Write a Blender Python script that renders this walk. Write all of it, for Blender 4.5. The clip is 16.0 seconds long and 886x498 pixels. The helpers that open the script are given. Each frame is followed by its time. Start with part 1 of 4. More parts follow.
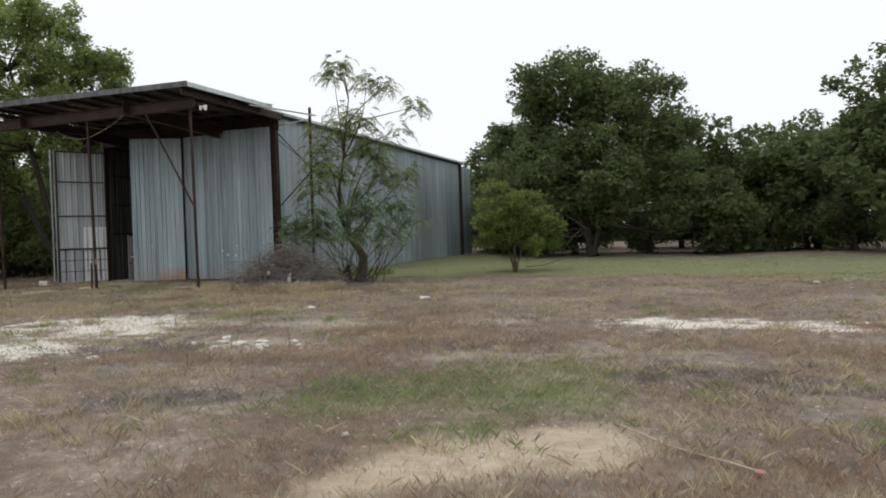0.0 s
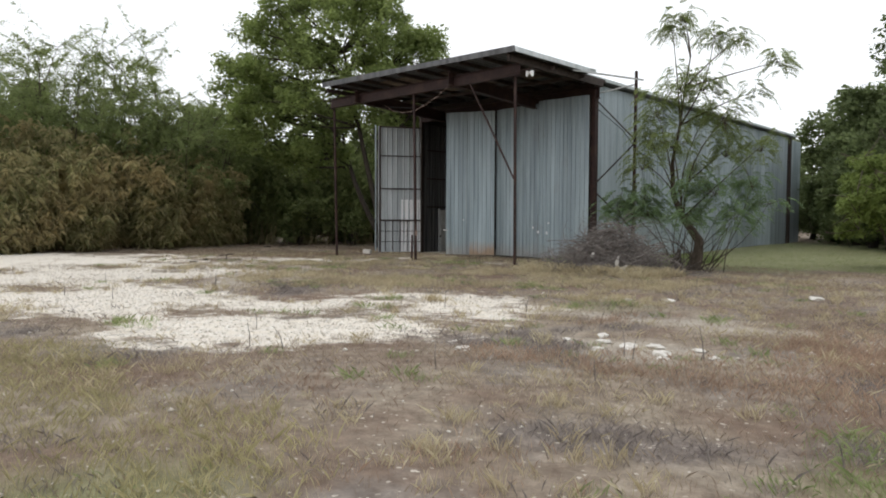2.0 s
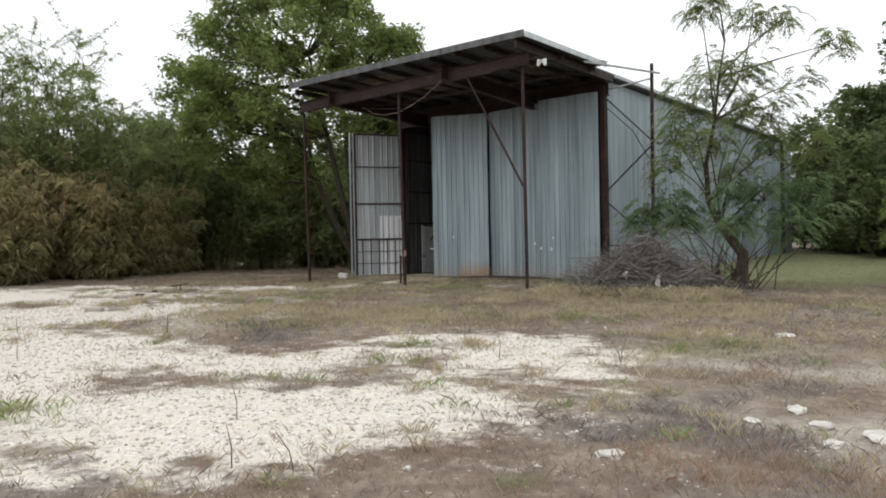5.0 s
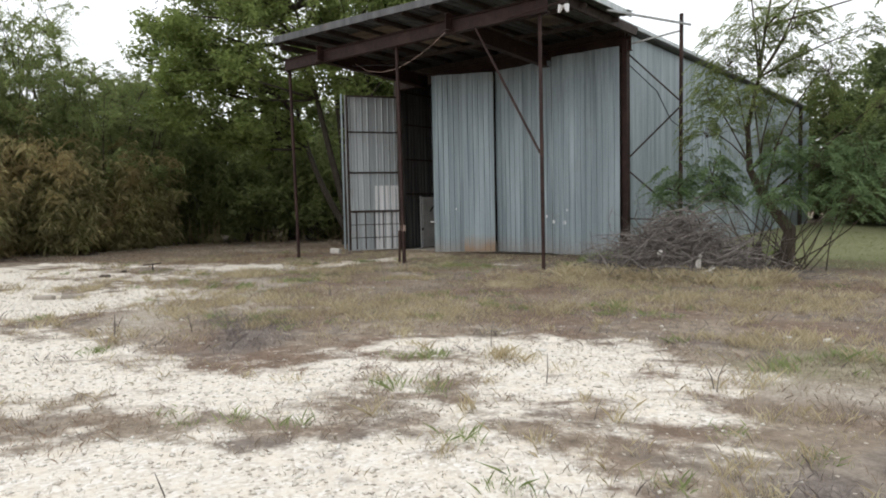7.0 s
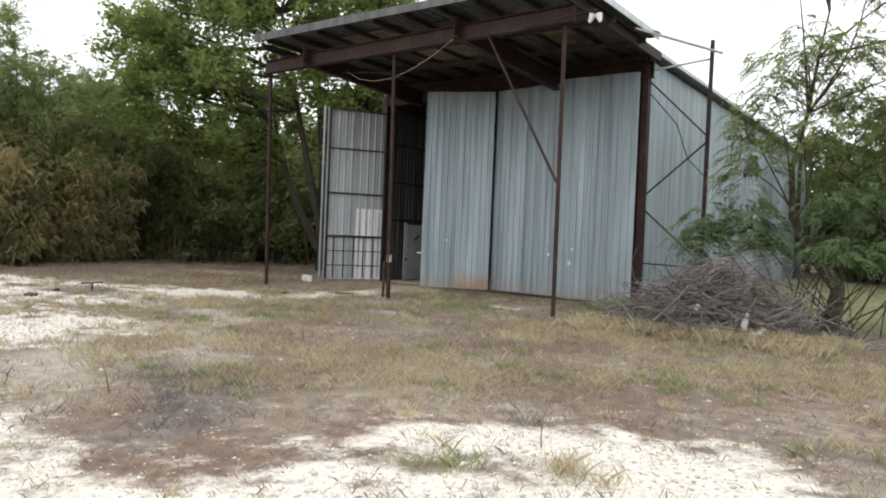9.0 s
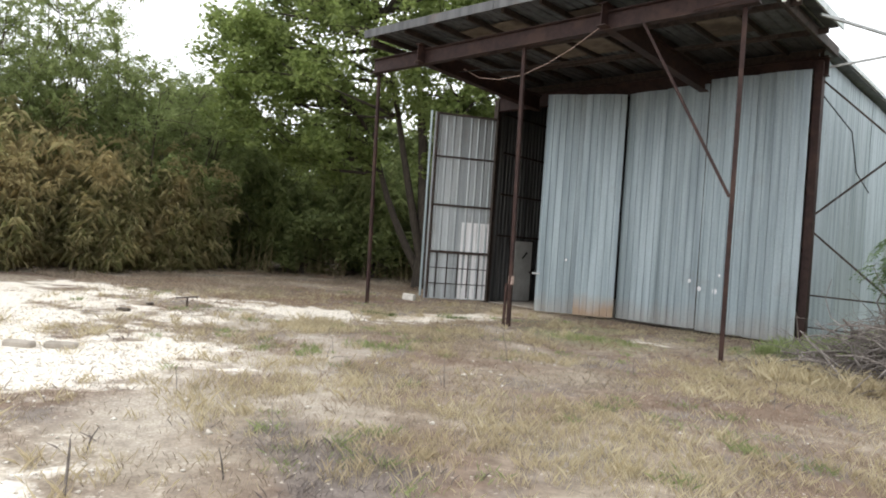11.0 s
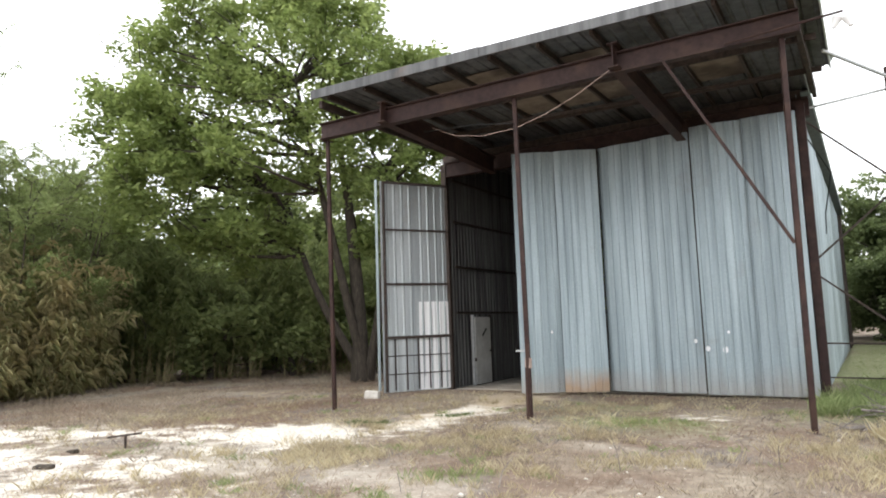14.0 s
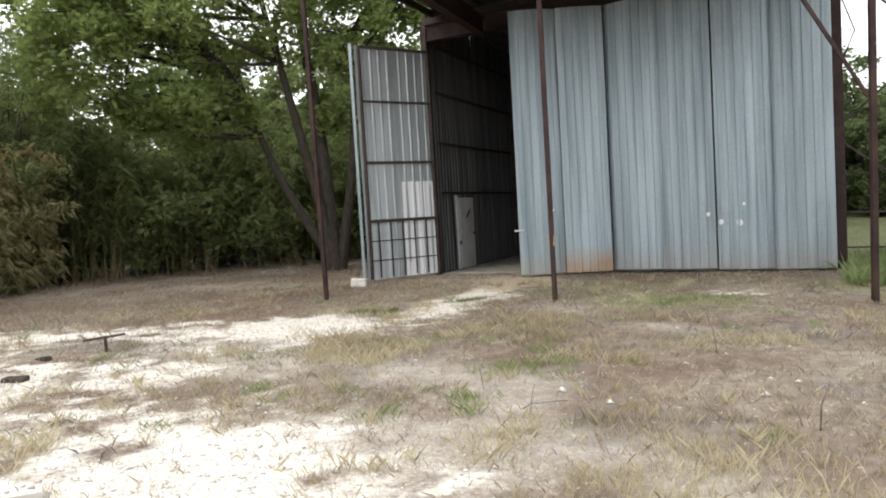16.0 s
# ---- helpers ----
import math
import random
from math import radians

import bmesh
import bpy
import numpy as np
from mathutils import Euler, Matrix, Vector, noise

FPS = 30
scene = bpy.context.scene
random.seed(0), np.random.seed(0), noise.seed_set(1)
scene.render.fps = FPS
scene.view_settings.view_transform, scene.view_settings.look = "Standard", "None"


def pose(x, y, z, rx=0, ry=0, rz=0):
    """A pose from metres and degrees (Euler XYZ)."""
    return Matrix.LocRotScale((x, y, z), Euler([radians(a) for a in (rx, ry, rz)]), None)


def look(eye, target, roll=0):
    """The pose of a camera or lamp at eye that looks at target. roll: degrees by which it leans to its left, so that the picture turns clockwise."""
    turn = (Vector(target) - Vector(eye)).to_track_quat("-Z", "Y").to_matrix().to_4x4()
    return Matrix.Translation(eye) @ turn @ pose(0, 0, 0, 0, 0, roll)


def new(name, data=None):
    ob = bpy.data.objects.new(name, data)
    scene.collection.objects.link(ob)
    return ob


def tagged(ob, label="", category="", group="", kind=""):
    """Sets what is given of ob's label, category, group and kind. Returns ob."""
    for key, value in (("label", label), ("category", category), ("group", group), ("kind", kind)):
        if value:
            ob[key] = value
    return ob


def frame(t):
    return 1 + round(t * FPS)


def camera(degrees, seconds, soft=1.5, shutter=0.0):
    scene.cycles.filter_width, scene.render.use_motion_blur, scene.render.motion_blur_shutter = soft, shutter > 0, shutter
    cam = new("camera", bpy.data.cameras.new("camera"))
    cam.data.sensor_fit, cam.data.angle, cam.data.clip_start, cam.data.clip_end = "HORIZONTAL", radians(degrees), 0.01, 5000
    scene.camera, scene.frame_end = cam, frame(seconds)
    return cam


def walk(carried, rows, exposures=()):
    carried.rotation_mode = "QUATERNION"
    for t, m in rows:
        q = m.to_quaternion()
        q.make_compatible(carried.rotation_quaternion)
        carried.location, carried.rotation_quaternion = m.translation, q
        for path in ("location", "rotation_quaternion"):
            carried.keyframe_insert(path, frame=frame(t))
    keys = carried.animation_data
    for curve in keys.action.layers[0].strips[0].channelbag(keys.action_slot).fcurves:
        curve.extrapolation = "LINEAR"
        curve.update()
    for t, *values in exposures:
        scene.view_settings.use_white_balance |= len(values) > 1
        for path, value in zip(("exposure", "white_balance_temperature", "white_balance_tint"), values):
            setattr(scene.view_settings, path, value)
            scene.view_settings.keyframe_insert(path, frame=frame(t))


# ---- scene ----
cam = camera(66.6, 16.0, soft=1.9)
PATH = [
    (0, (-0.143, 1.219, 1.488), (-0.863, 3.085, 1.453), -1.8),
    (0.5, (-0.853, 1.469, 1.466), (-1.902, 3.17, 1.4), 0.0),
    (1, (-1.524, 1.749, 1.474), (-2.777, 3.305, 1.369), -0.6),
    (1.5, (-2.087, 1.978, 1.452), (-3.453, 3.438, 1.394), -1.0),
    (2, (-2.718, 2.275, 1.469), (-4.103, 3.715, 1.385), 0.3),
    (2.5, (-3.278, 2.577, 1.505), (-4.593, 4.084, 1.464), 0.5),
    (3, (-3.825, 2.783, 1.497), (-5.073, 4.345, 1.532), 0.5),
    (3.5, (-4.449, 3.091, 1.438), (-5.718, 4.635, 1.505), -1.6),
    (4, (-5.017, 3.381, 1.407), (-6.298, 4.916, 1.377), -1.1),
    (4.5, (-5.462, 3.639, 1.423), (-6.756, 5.163, 1.403), -1.1),
    (7, (-7.475, 5.351, 1.572), (-8.749, 6.888, 1.448), -1.2),
    (7.5, (-7.97, 5.741, 1.605), (-9.328, 7.209, 1.591), -0.8),
    (8, (-8.443, 6.057, 1.588), (-9.738, 7.58, 1.61), 0.8),
    (8.5, (-8.866, 6.468, 1.581), (-10.105, 8.038, 1.542), 1.3),
    (9, (-9.377, 6.814, 1.589), (-10.583, 8.409, 1.553), 2.4),
    (9.5, (-9.889, 7.119, 1.597), (-11.084, 8.722, 1.548), 4.6),
    (10, (-10.399, 7.357, 1.632), (-11.741, 8.839, 1.579), 4.4),
    (12.5, (-13.354, 7.781, 1.636), (-14.717, 9.242, 1.714), 4.2),
    (13, (-13.899, 7.789, 1.682), (-15.159, 9.329, 1.882), 2.4),
    (13.5, (-14.476, 7.86, 1.71), (-15.58, 9.514, 1.928), -0.3),
    (14, (-15.041, 7.831, 1.726), (-16.094, 9.516, 1.954), -1.9),
    (14.5, (-15.612, 7.929, 1.66), (-16.631, 9.646, 1.778), -2.1),
    (15, (-16.189, 8.035, 1.635), (-17.277, 9.713, 1.63), -2.3),
    (15.5, (-16.636, 8.148, 1.565), (-17.604, 9.898, 1.538), -2.0),
    (16, (-16.991, 8.407, 1.581), (-17.889, 10.191, 1.474), -3.4),
]
walk(cam, [(t, look(eye, target, roll)) for t, eye, target, roll in PATH],
     [(0, -0.2), (1, 0.04), (2.5, 0.04), (3.5, 0.05), (7.5, 0.2), (9, 0.45), (10, 0.65), (12.5, 0.88), (13.5, 1.05), (14.5, 1.12), (16, 0.78)])

# ---- world, sun ----
SUN_EL, SUN_ROT = radians(58), radians(215)
world = bpy.data.worlds.new("sky")
scene.world = world
world.use_nodes = True
wn, wl = world.node_tree.nodes, world.node_tree.links
sky = wn.new("ShaderNodeTexSky")
sky.sky_type, sky.sun_disc = "NISHITA", False
sky.sun_elevation, sky.sun_rotation = SUN_EL, SUN_ROT
wco = wn.new("ShaderNodeTexCoord")
cloud = wn.new("ShaderNodeTexNoise")
cloud.inputs["Scale"].default_value, cloud.inputs["Detail"].default_value = 1.6, 5
cramp = wn.new("ShaderNodeValToRGB")
cramp.color_ramp.elements[0].position, cramp.color_ramp.elements[1].position = 0.28, 0.42
cmix = wn.new("ShaderNodeMix")
cmix.data_type = "RGBA"
cmix.inputs["B"].default_value = (11.2, 11.5, 11.9, 1)
wl.new(wco.outputs["Generated"], cloud.inputs["Vector"])
wl.new(cloud.outputs["Fac"], cramp.inputs["Fac"])
wl.new(cramp.outputs["Color"], cmix.inputs["Factor"])
wl.new(sky.outputs["Color"], cmix.inputs["A"])
wl.new(cmix.outputs["Result"], wn["Background"].inputs["Color"])
wn["Background"].inputs["Strength"].default_value = 0.1

sun = new("sun", bpy.data.lights.new("sun", "SUN"))
sun.data.energy, sun.data.angle, sun.data.color = 0.6, radians(20), (1.0, 0.95, 0.88)
sun.matrix_world = look((-8 + 20 * math.sin(SUN_ROT), 10 + 20 * math.cos(SUN_ROT), 32), (-8, 10, 0))


# ---- materials ----
def mat(name, rough=0.8, metal=0.0, spec=0.3):
    m = bpy.data.materials.new(name)
    m.use_nodes = True
    b = m.node_tree.nodes["Principled BSDF"]
    b.inputs["Roughness"].default_value, b.inputs["Metallic"].default_value = rough, metal
    b.inputs["Specular IOR Level"].default_value = spec
    return m, m.node_tree.nodes, m.node_tree.links, b


def tex(n, l, scale, detail=4.0, stretch=(1, 1, 1), world_space=True, rough=0.6):
    co = n.new("ShaderNodeNewGeometry" if world_space else "ShaderNodeTexCoord")
    mp = n.new("ShaderNodeMapping")
    mp.inputs["Scale"].default_value = stretch
    t = n.new("ShaderNodeTexNoise")
    t.inputs["Scale"].default_value, t.inputs["Detail"].default_value, t.inputs["Roughness"].default_value = scale, detail, rough
    l.new(co.outputs["Position" if world_space else "Object"], mp.inputs["Vector"])
    l.new(mp.outputs["Vector"], t.inputs["Vector"])
    return t.outputs["Fac"]


def ramp(n, l, fac, *stops):
    r = n.new("ShaderNodeValToRGB")
    e = r.color_ramp.elements
    while len(e) < len(stops):
        e.new(0.5)
    for k, (p, c) in zip(e, stops):
        k.position, k.color = p, (*c, 1) if len(c) == 3 else c
    l.new(fac, r.inputs["Fac"])
    return r.outputs["Color"]


def mix(n, l, fac, a, b, kind="MIX"):
    m = n.new("ShaderNodeMix")
    m.data_type, m.blend_type = "RGBA", kind
    for sock, v in (("Factor", fac), ("A", a), ("B", b)):
        if isinstance(v, (int, float)):
            m.inputs[sock].default_value = v
        elif isinstance(v, tuple):
            m.inputs[sock].default_value = (*v, 1)
        else:
            l.new(v, m.inputs[sock])
    return m.outputs["Result"]


def bump(n, l, bsdf, height, strength=0.3, dist=0.01):
    b = n.new("ShaderNodeBump")
    b.inputs["Strength"].default_value, b.inputs["Distance"].default_value = strength, dist
    l.new(height, b.inputs["Height"])
    l.new(b.outputs["Normal"], bsdf.inputs["Normal"])


def grey(v):
    return (v, v, v)


def metal_sheet(name, lo, hi, rust=0.25, stained=0.0, metallic=0.5):
    m, n, l, b = mat(name, 0.45, metallic, 0.5)
    info = n.new("ShaderNodeObjectInfo")
    streak = tex(n, l, 2.2, 6, (2.4, 2.4, 0.09))
    fine = tex(n, l, 26, 3)
    blotch = tex(n, l, 0.9, 5)
    c = ramp(n, l, streak, (0.36, lo), (0.6, hi))
    c = mix(n, l, 0.22, c, ramp(n, l, fine, (0.3, grey(0.35)), (0.7, grey(0.75))), "OVERLAY")
    c = mix(n, l, 0.4, c, ramp(n, l, info.outputs["Random"], (0.0, grey(0.4)), (1.0, grey(0.6))), "OVERLAY")
    rf = ramp(n, l, blotch, (0.62, grey(0)), (0.8, grey(rust)))
    c = mix(n, l, rf, c, (0.2, 0.13, 0.085))
    if stained:
        g = n.new("ShaderNodeNewGeometry")
        s = n.new("ShaderNodeSeparateXYZ")
        l.new(g.outputs["Position"], s.inputs[0])
        a = n.new("ShaderNodeMath")
        a.operation = "MULTIPLY_ADD"
        l.new(blotch, a.inputs[0])
        a.inputs[1].default_value = -0.75
        l.new(s.outputs["Z"], a.inputs[2])
        c = mix(n, l, ramp(n, l, mix(n, l, 0.25, a.outputs[0], streak), (0.0, grey(stained)), (0.35, grey(0))), c, (0.4, 0.24, 0.12))
    l.new(c, b.inputs["Base Color"])
    l.new(ramp(n, l, fine, (0.2, grey(0.42)), (0.9, grey(0.62))), b.inputs["Roughness"])
    bump(n, l, b, streak, 0.25, 0.01)
    return m


GALV = metal_sheet("galvanised_door_sheet", (0.24, 0.292, 0.315), (0.385, 0.452, 0.48), stained=0.25)
GALV_RUST = metal_sheet("galvanised_stained_sheet", (0.24, 0.292, 0.315), (0.385, 0.452, 0.48), stained=0.75)
GALV_WALL = metal_sheet("galvanised_wall_sheet", (0.28, 0.335, 0.355), (0.44, 0.50, 0.525), 0.12)
GALV_IN = metal_sheet("galvanised_inner_sheet", (0.34, 0.37, 0.38), (0.52, 0.55, 0.56), 0.4)
# Interior gloom is put into this sheet colour; only the blotches are rust.
INNER_SHADED = metal_sheet("shaded_rusty_inner_sheet", (0.05, 0.05, 0.051), (0.16, 0.158, 0.156), 0.5, metallic=0.5)
WHITE_SHEET = metal_sheet("new_white_sheet", (0.78, 0.78, 0.78), (0.86, 0.86, 0.86), 0.0, metallic=0.0)
# Shade under the canopy is darkened into this roof colour, besides rust blotches.
ROOF_UNDER = metal_sheet("weathered_shaded_roof_sheet", (0.055, 0.055, 0.056), (0.12, 0.12, 0.122), 0.5, metallic=0.2)
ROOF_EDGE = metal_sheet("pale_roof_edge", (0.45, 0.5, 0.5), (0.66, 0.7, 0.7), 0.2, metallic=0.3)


def simple(name, lo, hi, scale=8.0, rough=0.8, metal=0.0, stretch=(1, 1, 1), relief=0.3, second=None):
    m, n, l, b = mat(name, rough, metal)
    a = tex(n, l, scale, 5, stretch)
    c = ramp(n, l, a, (0.3, lo), (0.7, hi))
    if second:
        c = mix(n, l, ramp(n, l, tex(n, l, scale * 0.21, 4), (0.5, grey(0)), (0.62, grey(0.8))), c, second)
    l.new(c, b.inputs["Base Color"])
    bump(n, l, b, a, relief, 0.01)
    return m


RED_STEEL = simple("red_oxide_steel", (0.022, 0.012, 0.0105), (0.05, 0.026, 0.023), 9, 0.6, 0.2, second=(0.062, 0.034, 0.026))
DARK_STEEL = simple("dark_rusty_steel", (0.03, 0.025, 0.022), (0.09, 0.065, 0.055), 11, 0.65, 0.3)
PALE_STEEL = simple("pale_steel_trim", (0.35, 0.36, 0.36), (0.55, 0.56, 0.56), 6, 0.6, 0.2)
CONCRETE = simple("dusty_concrete", (0.26, 0.23, 0.19), (0.42, 0.38, 0.33), 3, 0.9)
BLOCK = simple("pale_concrete_block", (0.5, 0.47, 0.42), (0.68, 0.65, 0.6), 9, 0.9)
DOOR_PAINT = simple("dirty_grey_door_paint", (0.42, 0.42, 0.4), (0.62, 0.62, 0.6), 2.5, 0.6)
BLACK = simple("black_rubber", (0.01, 0.01, 0.01), (0.03, 0.03, 0.03), 8, 0.7)
CABLE = simple("pale_cable", (0.35, 0.24, 0.2), (0.5, 0.38, 0.33), 8, 0.7)
LAMP_WHITE = simple("white_lamp_enamel", (0.7, 0.7, 0.7), (0.85, 0.85, 0.85), 8, 0.4)
WOOD_DRY = simple("bleached_dry_wood", (0.07, 0.058, 0.052), (0.33, 0.295, 0.27), 9, 0.9)
WOOD_BARK = simple("grey_brown_bark", (0.05, 0.04, 0.03), (0.14, 0.11, 0.085), 7, 0.95, stretch=(3, 3, 0.6), relief=0.9)
WOOD_DARK = simple("dark_bark", (0.03, 0.025, 0.02), (0.085, 0.07, 0.055), 7, 0.95, stretch=(3, 3, 0.6), relief=0.9)
CANE = simple("tan_cane", (0.14, 0.12, 0.06), (0.3, 0.25, 0.13), 6, 0.7)
LIMESTONE = simple("white_limestone", (0.5, 0.47, 0.42), (0.78, 0.75, 0.7), 12, 0.9)
ROPE = simple("frayed_pale_rope", (0.35, 0.27, 0.22), (0.55, 0.45, 0.38), 20, 0.9)
RED_RAG = simple("faded_red_plastic", (0.42, 0.2, 0.17), (0.55, 0.3, 0.26), 12, 0.8)


def leafy(name, lo, hi, patch=None, glow=0.35):
    """Leaf or blade: varies per leaf and by clump, lets some light through."""
    m, n, l, b = mat(name, 0.6, 0.0, 0.25)
    g = n.new("ShaderNodeNewGeometry")
    c = ramp(n, l, g.outputs["Random Per Island"], (0.0, lo), (1.0, hi))
    clump = tex(n, l, 0.7, 4)
    c = mix(n, l, 0.7, c, ramp(n, l, clump, (0.3, grey(0.34)), (0.7, grey(0.66))), "OVERLAY")
    if patch:
        c = mix(n, l, ramp(n, l, tex(n, l, 0.33, 4), (0.47, grey(0)), (0.6, grey(0.85))), c, patch)
    l.new(c, b.inputs["Base Color"])
    tr = n.new("ShaderNodeBsdfTranslucent")
    l.new(c, tr.inputs["Color"])
    ms = n.new("ShaderNodeMixShader")
    ms.inputs[0].default_value = glow
    l.new(b.outputs[0], ms.inputs[1])
    l.new(tr.outputs[0], ms.inputs[2])
    l.new(ms.outputs[0], n["Material Output"].inputs["Surface"])
    return m


LEAF_PECAN = leafy("pecan_leaves", (0.18, 0.235, 0.075), (0.30, 0.36, 0.125), glow=0.6)
LEAF_DARK = leafy("oak_leaves", (0.115, 0.15, 0.062), (0.19, 0.235, 0.10), glow=0.5)
LEAF_LIME = leafy("bright_green_leaves", (0.15, 0.20, 0.05), (0.26, 0.32, 0.10), glow=0.5)
LEAF_MESQ = leafy("feathery_mesquite_leaves", (0.19, 0.24, 0.09), (0.33, 0.385, 0.16), glow=0.55)
LEAF_FERN = leafy("blue_green_fern_leaves", (0.17, 0.26, 0.13), (0.30, 0.40, 0.20), glow=0.55)
LEAF_CANE = leafy("cane_leaves", (0.26, 0.275, 0.12), (0.54, 0.48, 0.27), patch=(0.56, 0.46, 0.25), glow=0.5)
LEAF_SCRUB = leafy("scrub_leaves", (0.165, 0.205, 0.082), (0.29, 0.335, 0.14), glow=0.55)
BLADE_DRY = leafy("dry_grass_blades", (0.22, 0.175, 0.135), (0.50, 0.425, 0.325), patch=(0.31, 0.215, 0.16), glow=0.45)
BLADE_STRAW = leafy("straw_blades", (0.42, 0.35, 0.22), (0.66, 0.58, 0.40), glow=0.45)
BLADE_GREEN = leafy("green_grass_blades", (0.20, 0.255, 0.10), (0.38, 0.43, 0.205), glow=0.5)
BLADE_DEAD = leafy("dead_weed_stems", (0.17, 0.145, 0.135), (0.31, 0.27, 0.25), glow=0.4)


def band(n, l, v, lo, hi):
    r = n.new("ShaderNodeMapRange")
    r.interpolation_type = "SMOOTHSTEP"
    r.inputs["From Min"].default_value, r.inputs["From Max"].default_value = lo, hi
    l.new(v, r.inputs["Value"])
    return r.outputs["Result"]


def ground_material():
    m, n, l, b = mat("dry_pasture_ground", 0.95, 0.0, 0.1)

    def attr(name):
        a = n.new("ShaderNodeAttribute")
        a.attribute_name = name
        return a.outputs["Fac"]

    n1, n2, n3 = tex(n, l, 0.45, 6), tex(n, l, 5, 6, rough=0.7), tex(n, l, 38, 4, rough=0.7)
    dry = ramp(n, l, n2, (0.3, (0.16, 0.13, 0.10)), (0.5, (0.275, 0.23, 0.18)), (0.75, (0.43, 0.37, 0.295)))
    gry = ramp(n, l, n2, (0.3, (0.13, 0.11, 0.095)), (0.75, (0.30, 0.265, 0.235)))
    red = ramp(n, l, n2, (0.3, (0.12, 0.085, 0.065)), (0.75, (0.28, 0.21, 0.16)))
    c = mix(n, l, ramp(n, l, n1, (0.42, grey(0)), (0.58, grey(1))), dry, red)
    c = mix(n, l, ramp(n, l, tex(n, l, 0.8, 5), (0.52, grey(0)), (0.64, grey(0.85))), c, gry)
    green = ramp(n, l, n2, (0.3, (0.15, 0.165, 0.075)), (0.7, (0.28, 0.295, 0.15)))
    c = mix(n, l, attr("green"), c, green)
    sand = ramp(n, l, n2, (0.3, (0.40, 0.315, 0.22)), (0.7, (0.61, 0.51, 0.385)))
    c = mix(n, l, attr("sand"), c, sand)
    bare = ramp(n, l, mix(n, l, 0.5, n2, n3), (0.32, (0.26, 0.225, 0.19)), (0.5, (0.41, 0.365, 0.305)), (0.66, (0.56, 0.51, 0.435)))
    c = mix(n, l, attr("bare"), c, bare)
    dead = ramp(n, l, mix(n, l, 0.5, n2, n3), (0.34, (0.085, 0.07, 0.06)), (0.66, (0.24, 0.205, 0.185)))
    c = mix(n, l, attr("dead"), c, dead)
    stones = n.new("ShaderNodeTexVoronoi")
    stones.inputs["Scale"].default_value = 34
    g = n.new("ShaderNodeNewGeometry")
    l.new(g.outputs["Position"], stones.inputs["Vector"])
    grav = ramp(n, l, stones.outputs["Color"], (0.1, (0.52, 0.465, 0.40)), (0.5, (0.69, 0.64, 0.565)), (0.9, (0.83, 0.80, 0.75)))
    grav = mix(n, l, ramp(n, l, n2, (0.42, grey(0)), (0.62, grey(0.75))), grav, (0.735, 0.665, 0.555))
    edge = n.new("ShaderNodeMath")
    edge.operation = "MULTIPLY_ADD"
    l.new(mix(n, l, 0.5, n2, tex(n, l, 13, 5, rough=0.75)), edge.inputs[0])
    edge.inputs[1].default_value = 1.7
    l.new(attr("gravel"), edge.inputs[2])
    c = mix(n, l, band(n, l, edge.outputs[0], 0.95, 1.55), c, grav)
    chips = n.new("ShaderNodeTexVoronoi")
    chips.inputs["Scale"].default_value = 43
    l.new(g.outputs["Position"], chips.inputs["Vector"])
    sep = n.new("ShaderNodeSeparateColor")
    l.new(chips.outputs["Color"], sep.inputs[0])
    c = mix(n, l, band(n, l, sep.outputs["Red"], 0.98, 0.995), c, (0.52, 0.47, 0.40))
    c = mix(n, l, 0.32, c, ramp(n, l, n3, (0.25, grey(0.25)), (0.75, grey(0.78))), "OVERLAY")
    l.new(c, b.inputs["Base Color"])
    h = mix(n, l, 0.5, stones.outputs["Distance"], n3)
    bump(n, l, b, h, 0.3, 0.02)
    return m


GROUND = ground_material()


# ---- mesh helpers ----
def part(name, bm, material, parent=None, label=""):
    me = bpy.data.meshes.new(name)
    bm.to_mesh(me)
    bm.free()
    me.materials.append(material)
    ob = new(name, me)
    ob.parent = parent
    if label:
        ob["label"] = label
    return ob


def raw(name, verts, faces, material, parent=None, smooth=False):
    """One mesh from arrays; faces is an (n, k) array."""
    me = bpy.data.meshes.new(name)
    verts, faces = np.asarray(verts, np.float32), np.asarray(faces, np.int32)
    k = faces.shape[1]
    me.vertices.add(len(verts))
    me.vertices.foreach_set("co", verts.ravel())
    me.loops.add(faces.size)
    me.loops.foreach_set("vertex_index", faces.ravel())
    me.polygons.add(len(faces))
    me.polygons.foreach_set("loop_start", np.arange(0, faces.size, k, dtype=np.int32))
    me.polygons.foreach_set("loop_total", np.full(len(faces), k, np.int32))
    me.update(calc_edges=True)
    if smooth:
        me.polygons.foreach_set("use_smooth", np.ones(len(faces), bool))
    me.materials.append(material)
    ob = new(name, me)
    ob.parent = parent
    return ob


def empty(name, at=(0, 0, 0), **tags):
    ob = new(name)
    ob.location = at
    return tagged(ob, **tags)


def add_box(bm, size, m=None, bevel=0.0):
    r = bmesh.ops.create_cube(bm, size=1.0, matrix=(m or Matrix()) @ Matrix.Diagonal((*size, 1)))
    if bevel:
        edges = list({e for v in r["verts"] for e in v.link_edges})
        bmesh.ops.bevel(bm, geom=edges, offset=bevel, segments=1, affect="EDGES")
    return bm


def box(size, m=None, bevel=0.004):
    return add_box(bmesh.new(), size, m, bevel)


def span(a, b):
    """The pose at the middle of a-b with local z along it, and the length."""
    a, b = Vector(a), Vector(b)
    d = b - a
    return Matrix.Translation((a + b) / 2) @ d.to_track_quat("Z", "Y").to_matrix().to_4x4(), d.length


